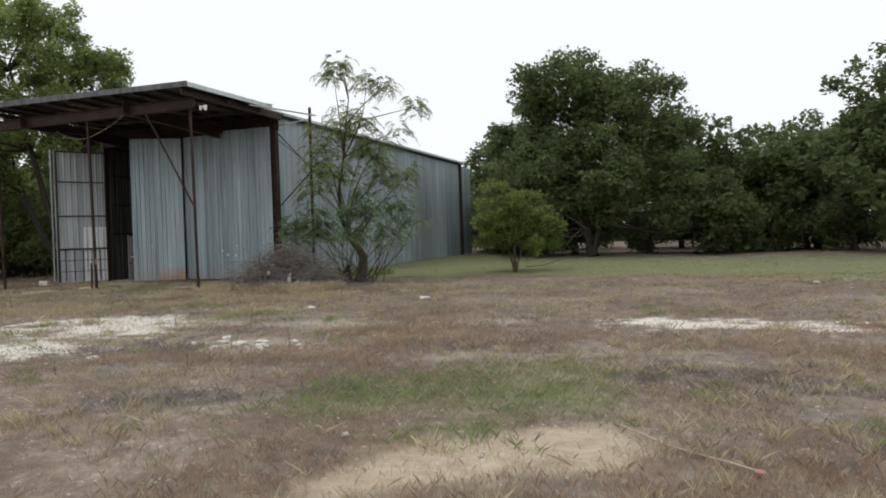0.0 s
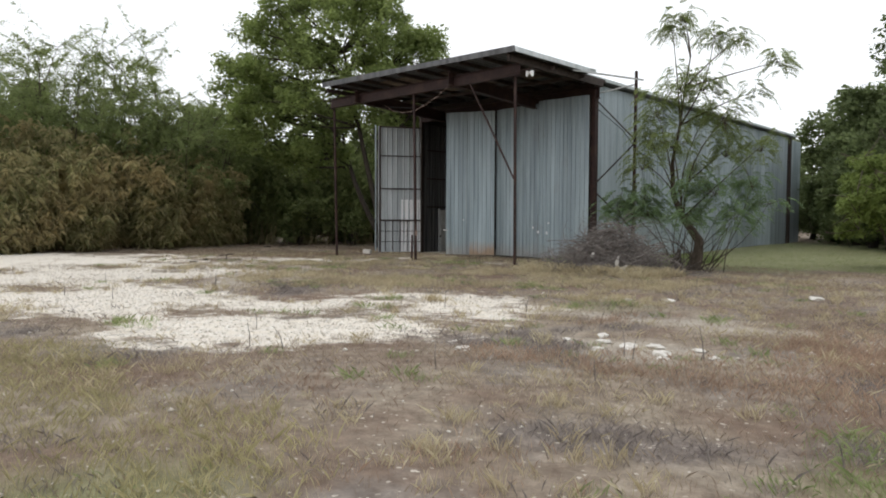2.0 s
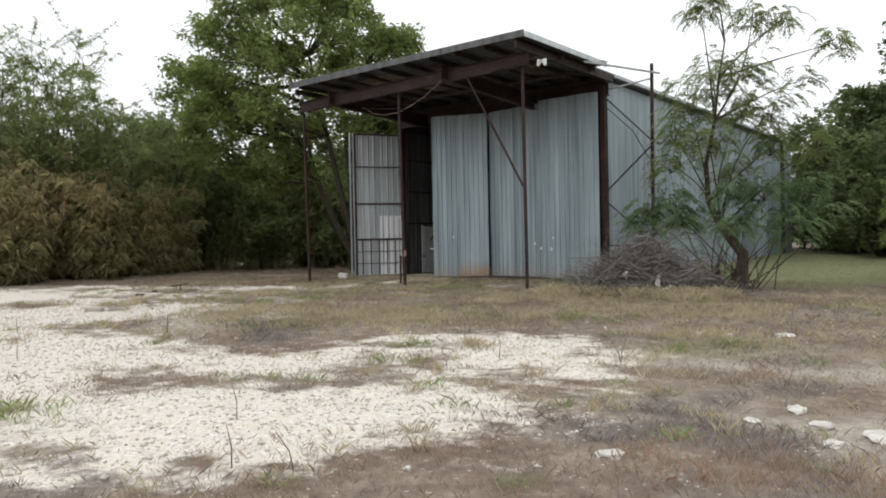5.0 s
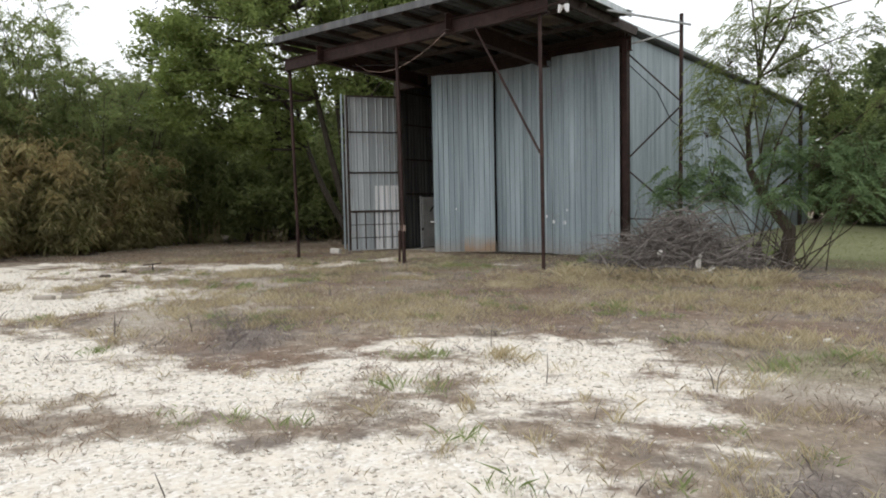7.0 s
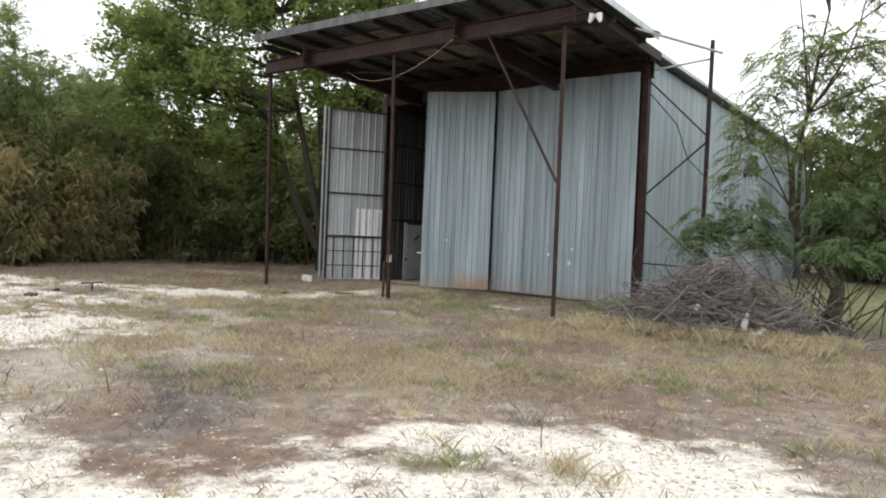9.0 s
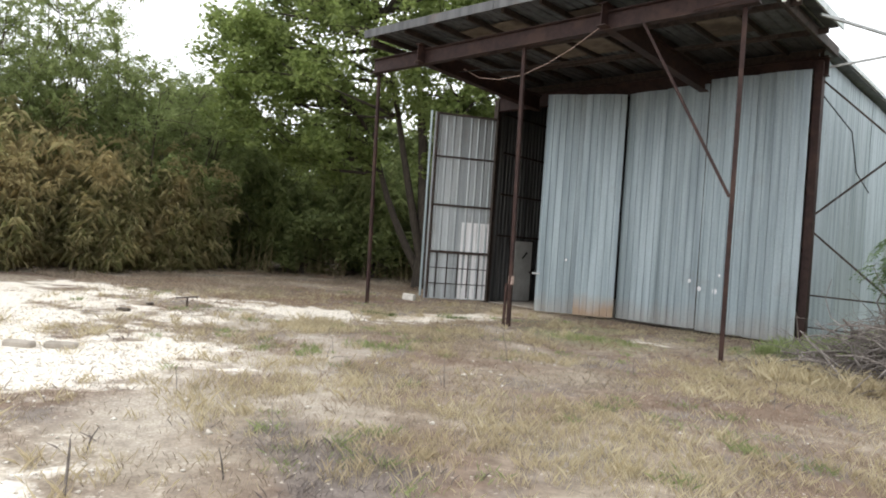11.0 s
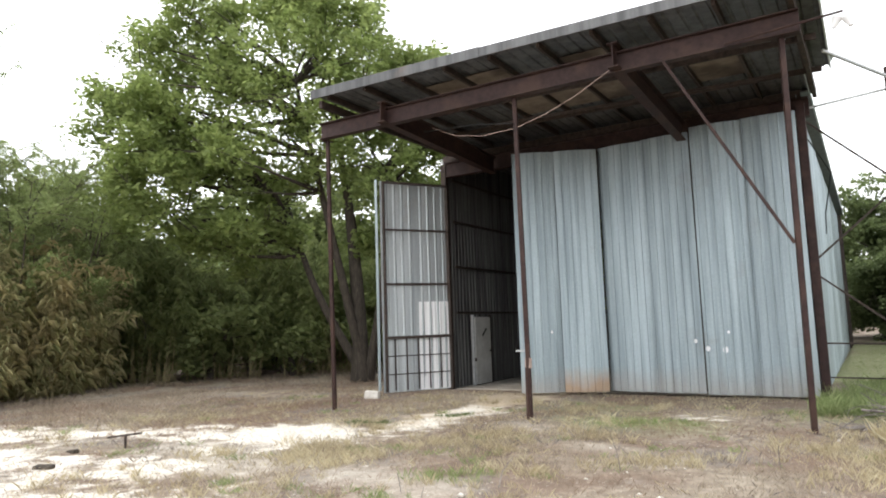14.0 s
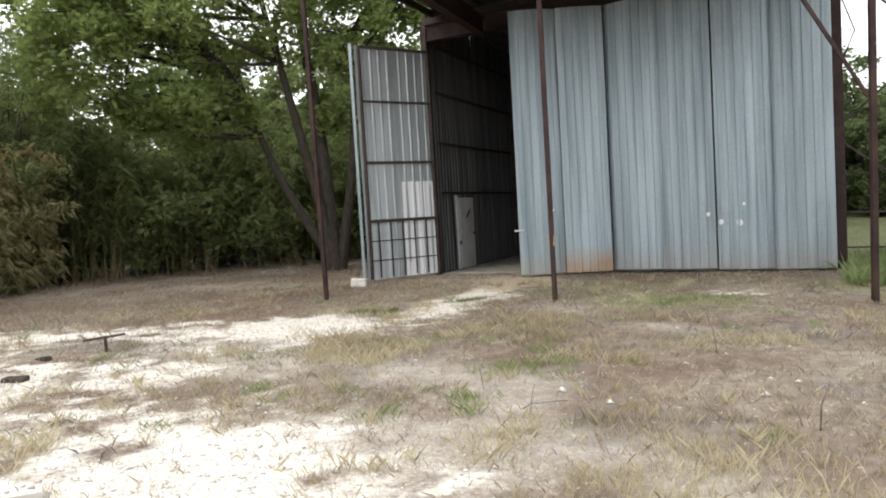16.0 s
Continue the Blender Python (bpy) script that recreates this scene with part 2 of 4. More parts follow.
def bar(a, b, w, d=None, bevel=0.004):
    m, n = span(a, b)
    return box((w, d or w, n), m, bevel)


def pipe(a, b, r, seg=8):
    m, n = span(a, b)
    bm = bmesh.new()
    bmesh.ops.create_cone(bm, cap_ends=True, segments=seg, radius1=r, radius2=r, depth=n, matrix=m)
    return bm


def i_beam(a, b, w=0.16, h=0.4, t=0.02):
    """A rolled steel beam between two points, web upright."""
    a, b = Vector(a), Vector(b)
    d = (b - a).normalized()
    side = d.cross(Vector((0, 0, 1))).normalized()
    up = side.cross(d)
    rot = Matrix((side, up, d)).transposed().to_4x4()
    m = Matrix.Translation((a + b) / 2) @ rot
    n = (b - a).length
    bm = bmesh.new()
    a, b, c, d = w / 2, t / 2, h / 2, h / 2 - t
    prof = ((-a, -c), (a, -c), (a, -d), (b, -d), (b, d), (a, d), (a, c), (-a, c), (-a, d), (-b, d), (-b, -d), (-a, -d))
    ends = [[bm.verts.new(m @ Vector((x, y, z))) for x, y in prof] for z in (-n / 2, n / 2)]
    for k in range(12):
        q = (k + 1) % 12
        bm.faces.new((ends[0][k], ends[0][q], ends[1][q], ends[1][k]))
    bm.faces.new(ends[0][::-1])
    bm.faces.new(ends[1])
    return bm


def tube(points, radii, seg=6):
    """Vertices and quads of a tapered tube along points."""
    pts = [Vector(p) for p in points]
    verts, faces = [], []
    for i, p in enumerate(pts):
        d = (pts[min(i + 1, len(pts) - 1)] - pts[max(i - 1, 0)]).normalized()
        s = d.cross(Vector((0.31, 0.17, 0.93)))
        s = s.normalized() if s.length > 1e-4 else Vector((1, 0, 0))
        u = d.cross(s)
        for k in range(seg):
            a = 2 * math.pi * k / seg
            verts.append(p + (s * math.cos(a) + u * math.sin(a)) * radii[i])
    for i in range(len(pts) - 1):
        for k in range(seg):
            k2 = (k + 1) % seg
            faces.append((i * seg + k, i * seg + k2, (i + 1) * seg + k2, (i + 1) * seg + k))
    return verts, faces


def tubes(name, rows, material, parent=None, seg=6):
    verts, faces = [], []
    for pts, radii in rows:
        v, f = tube(pts, radii, seg)
        o = len(verts)
        verts += [tuple(q) for q in v]
        faces += [tuple(i + o for i in q) for q in f]
    return raw(name, verts, faces, material, parent, True)


def sheet_bm(a, b, z0, z1, pitch, depth, rib=0.3, thick=0.003, wave=0.0, seed=0, bow=0.0):
    """Ribbed metal sheet standing from a to b (plan points), ribs towards the left hand of a->b, with its thickness."""
    rng = random.Random(seed)
    a, b = Vector((*a, 0)), Vector((*b, 0))
    d = b - a
    n = d.length
    d.normalize()
    nor = Vector((-d.y, d.x, 0))
    prof, s = [], 0.0
    while s < n - 1e-4:
        w = pitch * rib
        for ds, h in ((0, 0), (pitch - w, 0), (pitch - w * 0.72, depth), (pitch - w * 0.28, depth)):
            if s + ds <= n:
                prof.append((s + ds, h))
        s += pitch
    prof.append((n, 0))
    bm = bmesh.new()
    levels = 5 if wave else 2
    ph = rng.uniform(0, 6)
    rows = []
    for side in (0, -thick):
        for k in range(levels):
            z = z0 + (z1 - z0) * k / (levels - 1)
            rows.append([bm.verts.new(a + d * s + nor * (h + side + wave * math.sin(ph + z * 1.3 + s * 1.1) + bow * math.sin(math.pi * s / n)) + Vector((0, 0, z))) for s, h in prof])
    for base in (0, levels):
        for k in range(levels - 1):
            for i in range(len(prof) - 1):
                q = [rows[base + k][i], rows[base + k][i + 1], rows[base + k + 1][i + 1], rows[base + k + 1][i]]
                bm.faces.new(q if base else q[::-1])
    for r1, r2 in ((rows[0], rows[levels]), (rows[levels - 1], rows[-1])):
        for i in range(len(prof) - 1):
            bm.faces.new((r1[i], r1[i + 1], r2[i + 1], r2[i]))
    return bm


# ---- ground ----
def vnoise(x, y, scale, seed):
    """Smooth value noise on arrays, 0 to 1."""
    x, y = np.asarray(x) * scale, np.asarray(y) * scale
    ix, iy = np.floor(x), np.floor(y)
    fx, fy = x - ix, y - iy
    fx, fy = fx * fx * (3 - 2 * fx), fy * fy * (3 - 2 * fy)

    def hsh(a, b):
        v = np.sin(a * 127.1 + b * 311.7 + seed * 74.7) * 43758.5453
        return v - np.floor(v)

    return (hsh(ix, iy) * (1 - fx) + hsh(ix + 1, iy) * fx) * (1 - fy) + (hsh(ix, iy + 1) * (1 - fx) + hsh(ix + 1, iy + 1) * fx) * fy


def fbm(x, y, scale, seed):
    return sum(vnoise(x, y, scale * 2 ** k, seed + k) * 0.5 ** k for k in range(4)) / 1.875


def capsule(x, y, ax, ay, bx, by, r):
    """How far inside a stretch of half-width r, in metres."""
    dx, dy = bx - ax, by - ay
    t = np.clip(((x - ax) * dx + (y - ay) * dy) / (dx * dx + dy * dy + 1e-9), 0, 1)
    return r - np.hypot(x - ax - t * dx, y - ay - t * dy)


def soft(v, w):
    v = np.clip(v / w, 0, 1)
    return v * v * (3 - 2 * v)


def stretches(x, y, rows):
    d = np.full(np.shape(x), -9.0)
    for c in rows:
        d = np.maximum(d, capsule(x, y, *c))
    return d


def gravel_at(x, y):
    d = stretches(x, y, ((-10.9, 7.7, -11.1, 10.3, 2.1), (-12, 7.5, -22, 6.4, 2.1), (-20.9, 10.1, -34, 8.8, 2.8), (-23.2, 16.4, -30.5, 13.8, 1.05), (-19.8, 10.8, -21.4, 11.8, 1.2),
                         (-23.4, 13.0, -30, 12.2, 1.1), (-21.9, 17.4, -22.1, 20.4, 0.45), (-0.8, 12.6, 1.6, 12.4, 0.75), (-17.7, 20.2, -17.4, 20.4, 0.3)))
    # grass growing in from the edges and as islands
    d = np.minimum(d, -stretches(x, y, ((-11.7, 9.5, -11.1, 9.9, 0.12), (-11.6, 8.3, -11.2, 8.4, 0.05), (-13.1, 7.4, -12.6, 7.6, 0.05), (-12.3, 10.5, -11.8, 10.8, 0.15),
                                        (-9.8, 9.5, -8.6, 9.4, 0.35), (-15.9, 11.0, -14.8, 10.6, 0.9), (-22.6, 11.4, -22.0, 11.3, 0.25), (-24.6, 9.9, -24.0, 10.1, 0.3), (-19.4, 6.4, -18.4, 6.6, 0.3))))
    n = (fbm(x, y, 0.55, 3) - 0.5) * 1.5 + (fbm(x, y * 1.6, 2.2, 9) - 0.5) * 1.6
    return soft(d + n + 0.45 + (vnoise(x, y, 5.5, 17) - 0.5) * 0.9, 1.7)


def sand_at(x, y):
    d = stretches(x, y, ((-2.1, 5.1, -1.2, 5.9, 0.55), (-22.3, 18, -22.2, 25, 0.9)))
    return soft(d + (fbm(x, y, 1.3, 21) - 0.5) * 1.6, 0.6) * 0.9


def bare_at(x, y):
    """Trodden grey soil with little grass."""
    d = stretches(x, y, ((-7.2, 9.4, -4.8, 9.8, 0.7), (-8.8, 11.4, -3.4, 12.4, 0.7), (-3.2, 8.9, -1.2, 9.0, 0.35), (-18.8, 13.2, -16.6, 11.4, 0.7), (-20.4, 18.6, -18.4, 17.0, 0.5), (-24, 14.8, -19.6, 14.0, 1.0), (-20, 12.4, -17.5, 12.6, 0.8), (-17.0, 9.4, -15.0, 8.8, 0.7), (-18.6, 11.0, -17.2, 10.2, 0.7)))
    return soft(d + (fbm(x, y, 0.9, 23) - 0.5) * 2.4, 0.9) * 0.8


def dead_at(x, y):
    """Grey-brown patch of dead weeds."""
    d = stretches(x, y, ((-16.3, 10.7, -14.2, 10.0, 0.6), (-8.3, 9.4, -7.4, 10.8, 0.5), (-14.6, 13.2, -12.8, 13.8, 0.25), (-8.2, 8.4, -6.6, 9.0, 0.55), (-5.6, 6.0, -3.4, 7.2, 0.3), (-0.4, 8.6, 1.5, 8.2, 0.6), (-4, 9.2, -2, 10.6, 0.4), (-9.2, 5.2, -12.6, 4.9, 0.2)))
    return soft(d + (fbm(x, y, 1.1, 29) - 0.5) * 2.0, 0.7) * 0.85


def green_at(x, y):
    d = stretches(x, y, ((-2.6, 7.1, -1.4, 7.3, 1.0), (-1.9, 6.1, -1.8, 6.2, 0.45), (-13, 33, 16, 26, 6.5), (-11.5, 26, -13, 46, 3.5), (-19.4, 19.2, -18.2, 19.3, 0.6),
                         (-9.0, 12.3, -8.4, 12.8, 0.5), (-15.0, 21.6, -13.6, 27, 1.5), (-20.6, 20.8, -19.4, 21.2, 0.5), (-6.5, 3.2, -5.6, 3.4, 0.6)))
    return soft(d + 0.45 + (fbm(x, y, 0.8, 41) - 0.5) * 2.2, 1.6) * 0.8


def height_at(x, y):
    return (fbm(x, y, 0.35, 5) - 0.5) * 0.10 + (fbm(x, y, 1.7, 6) - 0.5) * 0.035 + 0.013 * np.clip(y - 27, 0, 40)


def build_ground():
    def axis(lo, hi, step, far):
        core = np.arange(lo, hi + step / 2, step)
        grow = step * np.cumsum(1.22 ** np.arange(1, 40))
        grow = grow[grow < far]
        return np.concatenate([lo - grow[::-1], core, hi + grow])

    xs, ys = axis(-34, 6, 0.14, 900), axis(-2, 27, 0.14, 900)
    X, Y = np.meshgrid(xs, ys)
    X, Y = X.ravel(), Y.ravel()
    Z = height_at(X, Y)
    inside = (X > -25.2) & (X < -15.9) & (Y > 23.4) & (Y < 47)
    Z[inside] = np.minimum(Z[inside], -0.02)
    nx, ny = len(xs), len(ys)
    i = np.arange(nx * ny).reshape(ny, nx)
    f = np.stack([i[:-1, :-1], i[:-1, 1:], i[1:, 1:], i[1:, :-1]], -1).reshape(-1, 4)
    ob = raw("ground", np.stack([X, Y, Z], -1), f, GROUND, None, True)
    for name, fn in (("gravel", gravel_at), ("sand", sand_at), ("green", green_at), ("bare", bare_at), ("dead", dead_at)):
        a = ob.data.attributes.new(name, "FLOAT", "POINT")
        a.data.foreach_set("value", fn(X, Y).astype(np.float32))
    tagged(ob, "dry pasture ground with pale caliche gravel patches", "ground", kind="structure")


build_ground()


# ---- grass, gravel, leaves ----
RNG = np.random.default_rng(7)


def blades(name, n, region, keep, hmin, hmax, width, lean, material, label, tuft=1, spread=0.0):
    """Grass as bent blades of two triangles; keep(x, y) is the chance that a tuft stands."""
    x = RNG.uniform(region[0], region[1], n)
    y = RNG.uniform(region[2], region[3], n)
    k = RNG.random(n) < keep(x, y)
    k &= ~((x > -25.6) & (x < -15.8) & (y > 23.5) & (y < 46.5))
    x, y = np.repeat(x[k], tuft), np.repeat(y[k], tuft)
    size = np.repeat(RNG.uniform(0.6, 1.25, k.sum()), tuft)
    m = len(x)
    x, y = x + RNG.normal(0, spread, m), y + RNG.normal(0, spread, m)
    z = height_at(x, y) - 0.01
    h = RNG.uniform(hmin, hmax, m) * size
    a = RNG.uniform(0, 2 * np.pi, m)
    la = RNG.uniform(0, 2 * np.pi, m)
    ln = np.abs(RNG.normal(0, lean, m)) * h
    w = width * RNG.uniform(0.6, 1.3, m)
    base = np.stack([x, y, z], -1)
    side = np.stack([np.cos(a) * w, np.sin(a) * w, 0 * a], -1)
    bend = np.stack([np.cos(la) * ln, np.sin(la) * ln, 0 * a], -1)
    up = np.stack([0 * a, 0 * a, h], -1)
    v = np.stack([base - side, base + side, base + 0.55 * up + 0.35 * bend + side * 0.7, base + up + bend], 1).reshape(-1, 3)
    i = np.arange(m)[:, None] * 4
    f = np.concatenate([i + [0, 1, 2], i + [0, 2, 3]], 1).reshape(-1, 3)
    return tagged(raw(name, v, f, material), label, "grass", kind="stuff")


def near_weight(x, y):
    """Denser along the strip that is walked over, thinner far off."""
    d = np.maximum(0, -capsule(x, y, -1, 4, -17, 13, 5.0))
    return 1 / (1 + 0.06 * d)


def keep_dry(x, y):
    return (1 - gravel_at(x, y)) * (1 - 0.9 * sand_at(x, y)) * (1 - 0.7 * bare_at(x, y)) * (1 - 0.6 * dead_at(x, y)) * np.clip(fbm(x, y, 0.7, 61) * 2.6 - 0.65, 0.12, 1) * near_weight(x, y)


blades("dry_grass", 230000, (-29, 5, 2.5, 25), keep_dry, 0.02, 0.075, 0.0011, 0.5, BLADE_DRY, "short brown dried pasture grass", 4, 0.03)
blades("straw_grass", 60000, (-30, 5, 2.5, 24), lambda x, y: keep_dry(x, y) * np.clip(fbm(x, y, 0.5, 71) * 5 - 2.1 + 0.5 * np.clip((-16 - x) / 4, 0, 1), 0, 1), 0.03, 0.095, 0.0009, 0.7, BLADE_STRAW, "pale straw-coloured dead grass tufts", 5, 0.05)
blades("straw_tufts", 3600, (-28, 4, 3, 22), lambda x, y: (1 - gravel_at(x, y)) * (1 - 0.7 * bare_at(x, y)) * np.clip(fbm(x, y, 0.6, 171) * 5 - 2.2, 0, 1), 0.04, 0.14, 0.001, 0.5, BLADE_STRAW, "soft tufts of pale standing grass", 40, 0.05)
blades("green_grass", 60000, (-26, 14, 2, 44), lambda x, y: green_at(x, y) * (1 - gravel_at(x, y)), 0.02, 0.07, 0.0018, 0.9, BLADE_GREEN, "short green grass patches", 4, 0.06)
blades("green_patch_grass", 9000, (-5, 0.5, 5.5, 9.5), lambda x, y: green_at(x, y), 0.03, 0.1, 0.0014, 0.7, BLADE_GREEN, "patch of fresh green grass", 6, 0.04)
blades("verge_grass", 9000, (-16, -12.4, 21, 27), lambda x, y: green_at(x, y), 0.08, 0.3, 0.0025, 0.4, BLADE_GREEN, "tall green grass along the barn side", 6, 0.06)
WEEDS = ((-19.5, 13.3, -19.3, 13.5, 0.2), (-19.5, 14.4, -18.9, 14.6, 0.35), (-12.5, 6.0, -12.2, 6.1, 0.35), (-13.4, 9.8, -13.3, 9.9, 0.2), (-15.3, 17.2, -15.2, 17.3, 0.15), (-8.8, 12.1, -8.5, 12.7, 0.45),
         (-18.8, 19.0, -18.5, 19.3, 0.4), (-18.4, 13.1, -18.1, 13.2, 0.15), (-17.2, 12.9, -17.1, 13.1, 0.2), (-12.3, 10.5, -12.0, 10.7, 0.25), (-11.6, 9.6, -11.2, 9.8, 0.3), (-11.5, 8.3, -11.3, 8.4, 0.2), (-1.9, 5.6, -1.7, 5.7, 0.16), (-1.4, 5.3, -1.35, 5.3, 0.1))
blades("weed_tufts", 15000, (-20.5, -0.5, 4.8, 20), lambda x, y: np.clip(stretches(x, y, WEEDS) * 5, 0, 1), 0.03, 0.13, 0.0009, 0.5, BLADE_GREEN, "soft grey-green tufts of living grass", 22, 0.05)
blades("dark_leafy_weeds", 5000, (-24.4, -21, 16.8, 20), lambda x, y: np.clip(stretches(x, y, ((-23.4, 17.9, -22.8, 17.9, 0.22), (-22.3, 19.2, -21.9, 19.4, 0.2))) * 6, 0, 1), 0.02, 0.09, 0.004, 0.7, LEAF_DARK, "low dark green weeds at the gravel edge", 8, 0.05)
blades("green_weeds", 1500, (-30, 4, 3, 22), lambda x, y: (fbm(x, y, 0.9, 81) > 0.58) * (1 - gravel_at(x, y)), 0.03, 0.1, 0.0011, 0.7, BLADE_GREEN, "scattered grey-green weed tufts", 60, 0.08)
blades("dead_weeds", 3200, (-30, 2, 3, 22), lambda x, y: np.maximum((fbm(x, y, 0.6, 91) > 0.5) * 0.45 * (1 - gravel_at(x, y)), dead_at(x, y)), 0.03, 0.1, 0.001, 0.7, BLADE_DEAD, "dark dead weed stalks", 22, 0.12)
blades("dark_dead_grass", 16000, (-18, 2, 4.6, 15), dead_at, 0.025, 0.085, 0.001, 0.6, BLADE_DEAD, "patch of grey dead grass", 16, 0.07)
blades("golden_grass", 5200, (-24, -9, 10.5, 18), lambda x, y: np.clip(fbm(x, y, 0.8, 141) * 6 - 3, 0, 1) * (1 - gravel_at(x, y)), 0.05, 0.14, 0.0012, 0.5, BLADE_STRAW, "golden standing dry grass", 26, 0.07)
BLADE_RUSSET = leafy("russet_grass_blades", (0.32, 0.215, 0.155), (0.54, 0.40, 0.295), glow=0.45)
BLADE_LIME = leafy("yellow_green_blades", (0.32, 0.29, 0.15), (0.54, 0.48, 0.28), glow=0.45)
blades("russet_grass", 60000, (-8, 4, 3.4, 12.5), lambda x, y: keep_dry(x, y) * (1 - green_at(x, y)) * np.clip(fbm(x, y, 0.45, 111) * 6 - 2.6, 0, 1), 0.03, 0.1, 0.0012, 0.45, BLADE_RUSSET, "russet-brown standing pasture grass", 5, 0.04)
blades("yellow_green_grass", 3200, (-12, -4, 2.6, 6.4), lambda x, y: np.clip((stretches(x, y, ((-10.4, 4.4, -6.6, 4.0, 0.9),)) + (fbm(x, y, 0.9, 113) - 0.5) * 2) * 2, 0, 1), 0.03, 0.12, 0.001, 0.5, BLADE_LIME, "yellow-green grass beside the gravel", 12, 0.06)
blades("pile_edge_grass", 420, (-15, -10.6, 18.2, 19.6), lambda x, y: 0.8 + 0 * x, 0.08, 0.28, 0.0014, 0.5, BLADE_STRAW, "tall dry grass at the foot of the brush pile", 30, 0.08)
blades("shade_grass", 26000, (-38, -25.5, 14, 29), lambda x, y: np.clip(fbm(x, y, 0.8, 151) * 4 - 1.4, 0, 1) * (1 - gravel_at(x, y)), 0.04, 0.13, 0.003, 0.6, BLADE_DRY, "sparse dry grass in the shade of the trees", 3, 0.06)
blades("gravel_edge_grass", 16000, (-32, -8, 3, 19), lambda x, y: (gravel_at(x, y) > 0.1) * np.clip(fbm(x, y, 0.9, 95) * 6 - 3.3, 0, 1) * 0.9, 0.015, 0.05, 0.001, 0.7, BLADE_DRY, "thin dry grass growing through gravel", 12, 0.08)


def pebbles(name, n, region, keep, lo, hi, material, label):
    x, y = RNG.uniform(region[0], region[1], n), RNG.uniform(region[2], region[3], n)
    k = RNG.random(n) < keep(x, y)
    x, y = x[k], y[k]
    m = len(x)
    r = lo + (hi - lo) * RNG.random(m) ** 3
    ax = np.array([(1, 0, 0), (-0.5, 0.86, 0), (-0.5, -0.86, 0), (0.2, 0.1, 0.6), (0, 0, -0.4)])
    a = RNG.uniform(0, 6.28, m)
    v = ax[None] * RNG.uniform(0.6, 1.3, (m, 5, 1)) * r[:, None, None]
    ca, sa = np.cos(a)[:, None], np.sin(a)[:, None]
    v = np.stack([v[..., 0] * ca - v[..., 1] * sa + x[:, None], v[..., 0] * sa + v[..., 1] * ca + y[:, None], v[..., 2] + height_at(x, y)[:, None] + 0.2 * r[:, None]], -1)
    i = np.arange(m)[:, None] * 5
    f = np.concatenate([i + q for q in ([0, 1, 3], [1, 2, 3], [2, 0, 3], [1, 0, 4], [2, 1, 4], [0, 2, 4])], 1).reshape(-1, 3)
    return tagged(raw(name, v.reshape(-1, 3), f, material), label, "gravel", kind="stuff")


STONES = leafy("gravel_stones", (0.52, 0.465, 0.40), (0.76, 0.725, 0.66), glow=0.0)
pebbles("gravel", 80000, (-26, -8, 4, 19), lambda x, y: gravel_at(x, y) * near_weight(x, y), 0.006, 0.03, STONES, "loose white caliche gravel")
pebbles("scattered_stones", 1300, (-24, 4, 3, 20), lambda x, y: (fbm(x, y, 0.5, 33) > 0.5) * 0.8 + 0 * x, 0.012, 0.05, STONES, "scattered pale limestone chips in the grass")


def leaves(centres, per, radius, size, flat=0.6, slim=0.5):
    """Leaves in clumps: folded four-sided blades, as vertices and triangles."""
    c = np.repeat(centres, per, 0)
    m = len(c)
    p = c + np.clip(RNG.normal(0, 0.9, (m, 3)), -1.35, 1.35) * np.asarray(radius)
    d = RNG.normal(0, 1, (m, 3)) * (1, 1, flat)
    d /= np.linalg.norm(d, axis=1)[:, None]
    s = np.cross(d, RNG.normal(0, 1, (m, 3)) * (0.85, 0.85, 1.15))
    s /= np.linalg.norm(s, axis=1)[:, None] + 1e-9
    z = size * RNG.uniform(0.6, 1.4, (m, 1))
    v = np.stack([p - d * z, p + s * z * slim, p + d * z + (0, 0, -0.15) * z, p - s * z * slim], 1).reshape(-1, 3)
    i = np.arange(m)[:, None] * 4
    f = np.concatenate([i + [0, 1, 2], i + [0, 2, 3]], 1).reshape(-1, 3)
    return v, f


def join(chunks):
    vs, fs, o = [], [], 0
    for v, f in chunks:
        vs.append(v)
        fs.append(f + o)
        o += len(v)
    return np.concatenate(vs), np.concatenate(fs)


def bent(a, b, r0, r1, n=5, sag=0.12):
    a, b = np.asarray(a, float), np.asarray(b, float)
    off = RNG.normal(0, sag * np.linalg.norm(b - a), 3)
    t = np.linspace(0, 1, n)
    pts = a + (b - a) * t[:, None] + off * (np.sin(t * np.pi))[:, None] * 0.6
    return [tuple(p) for p in pts], list(r0 + (r1 - r0) * t)


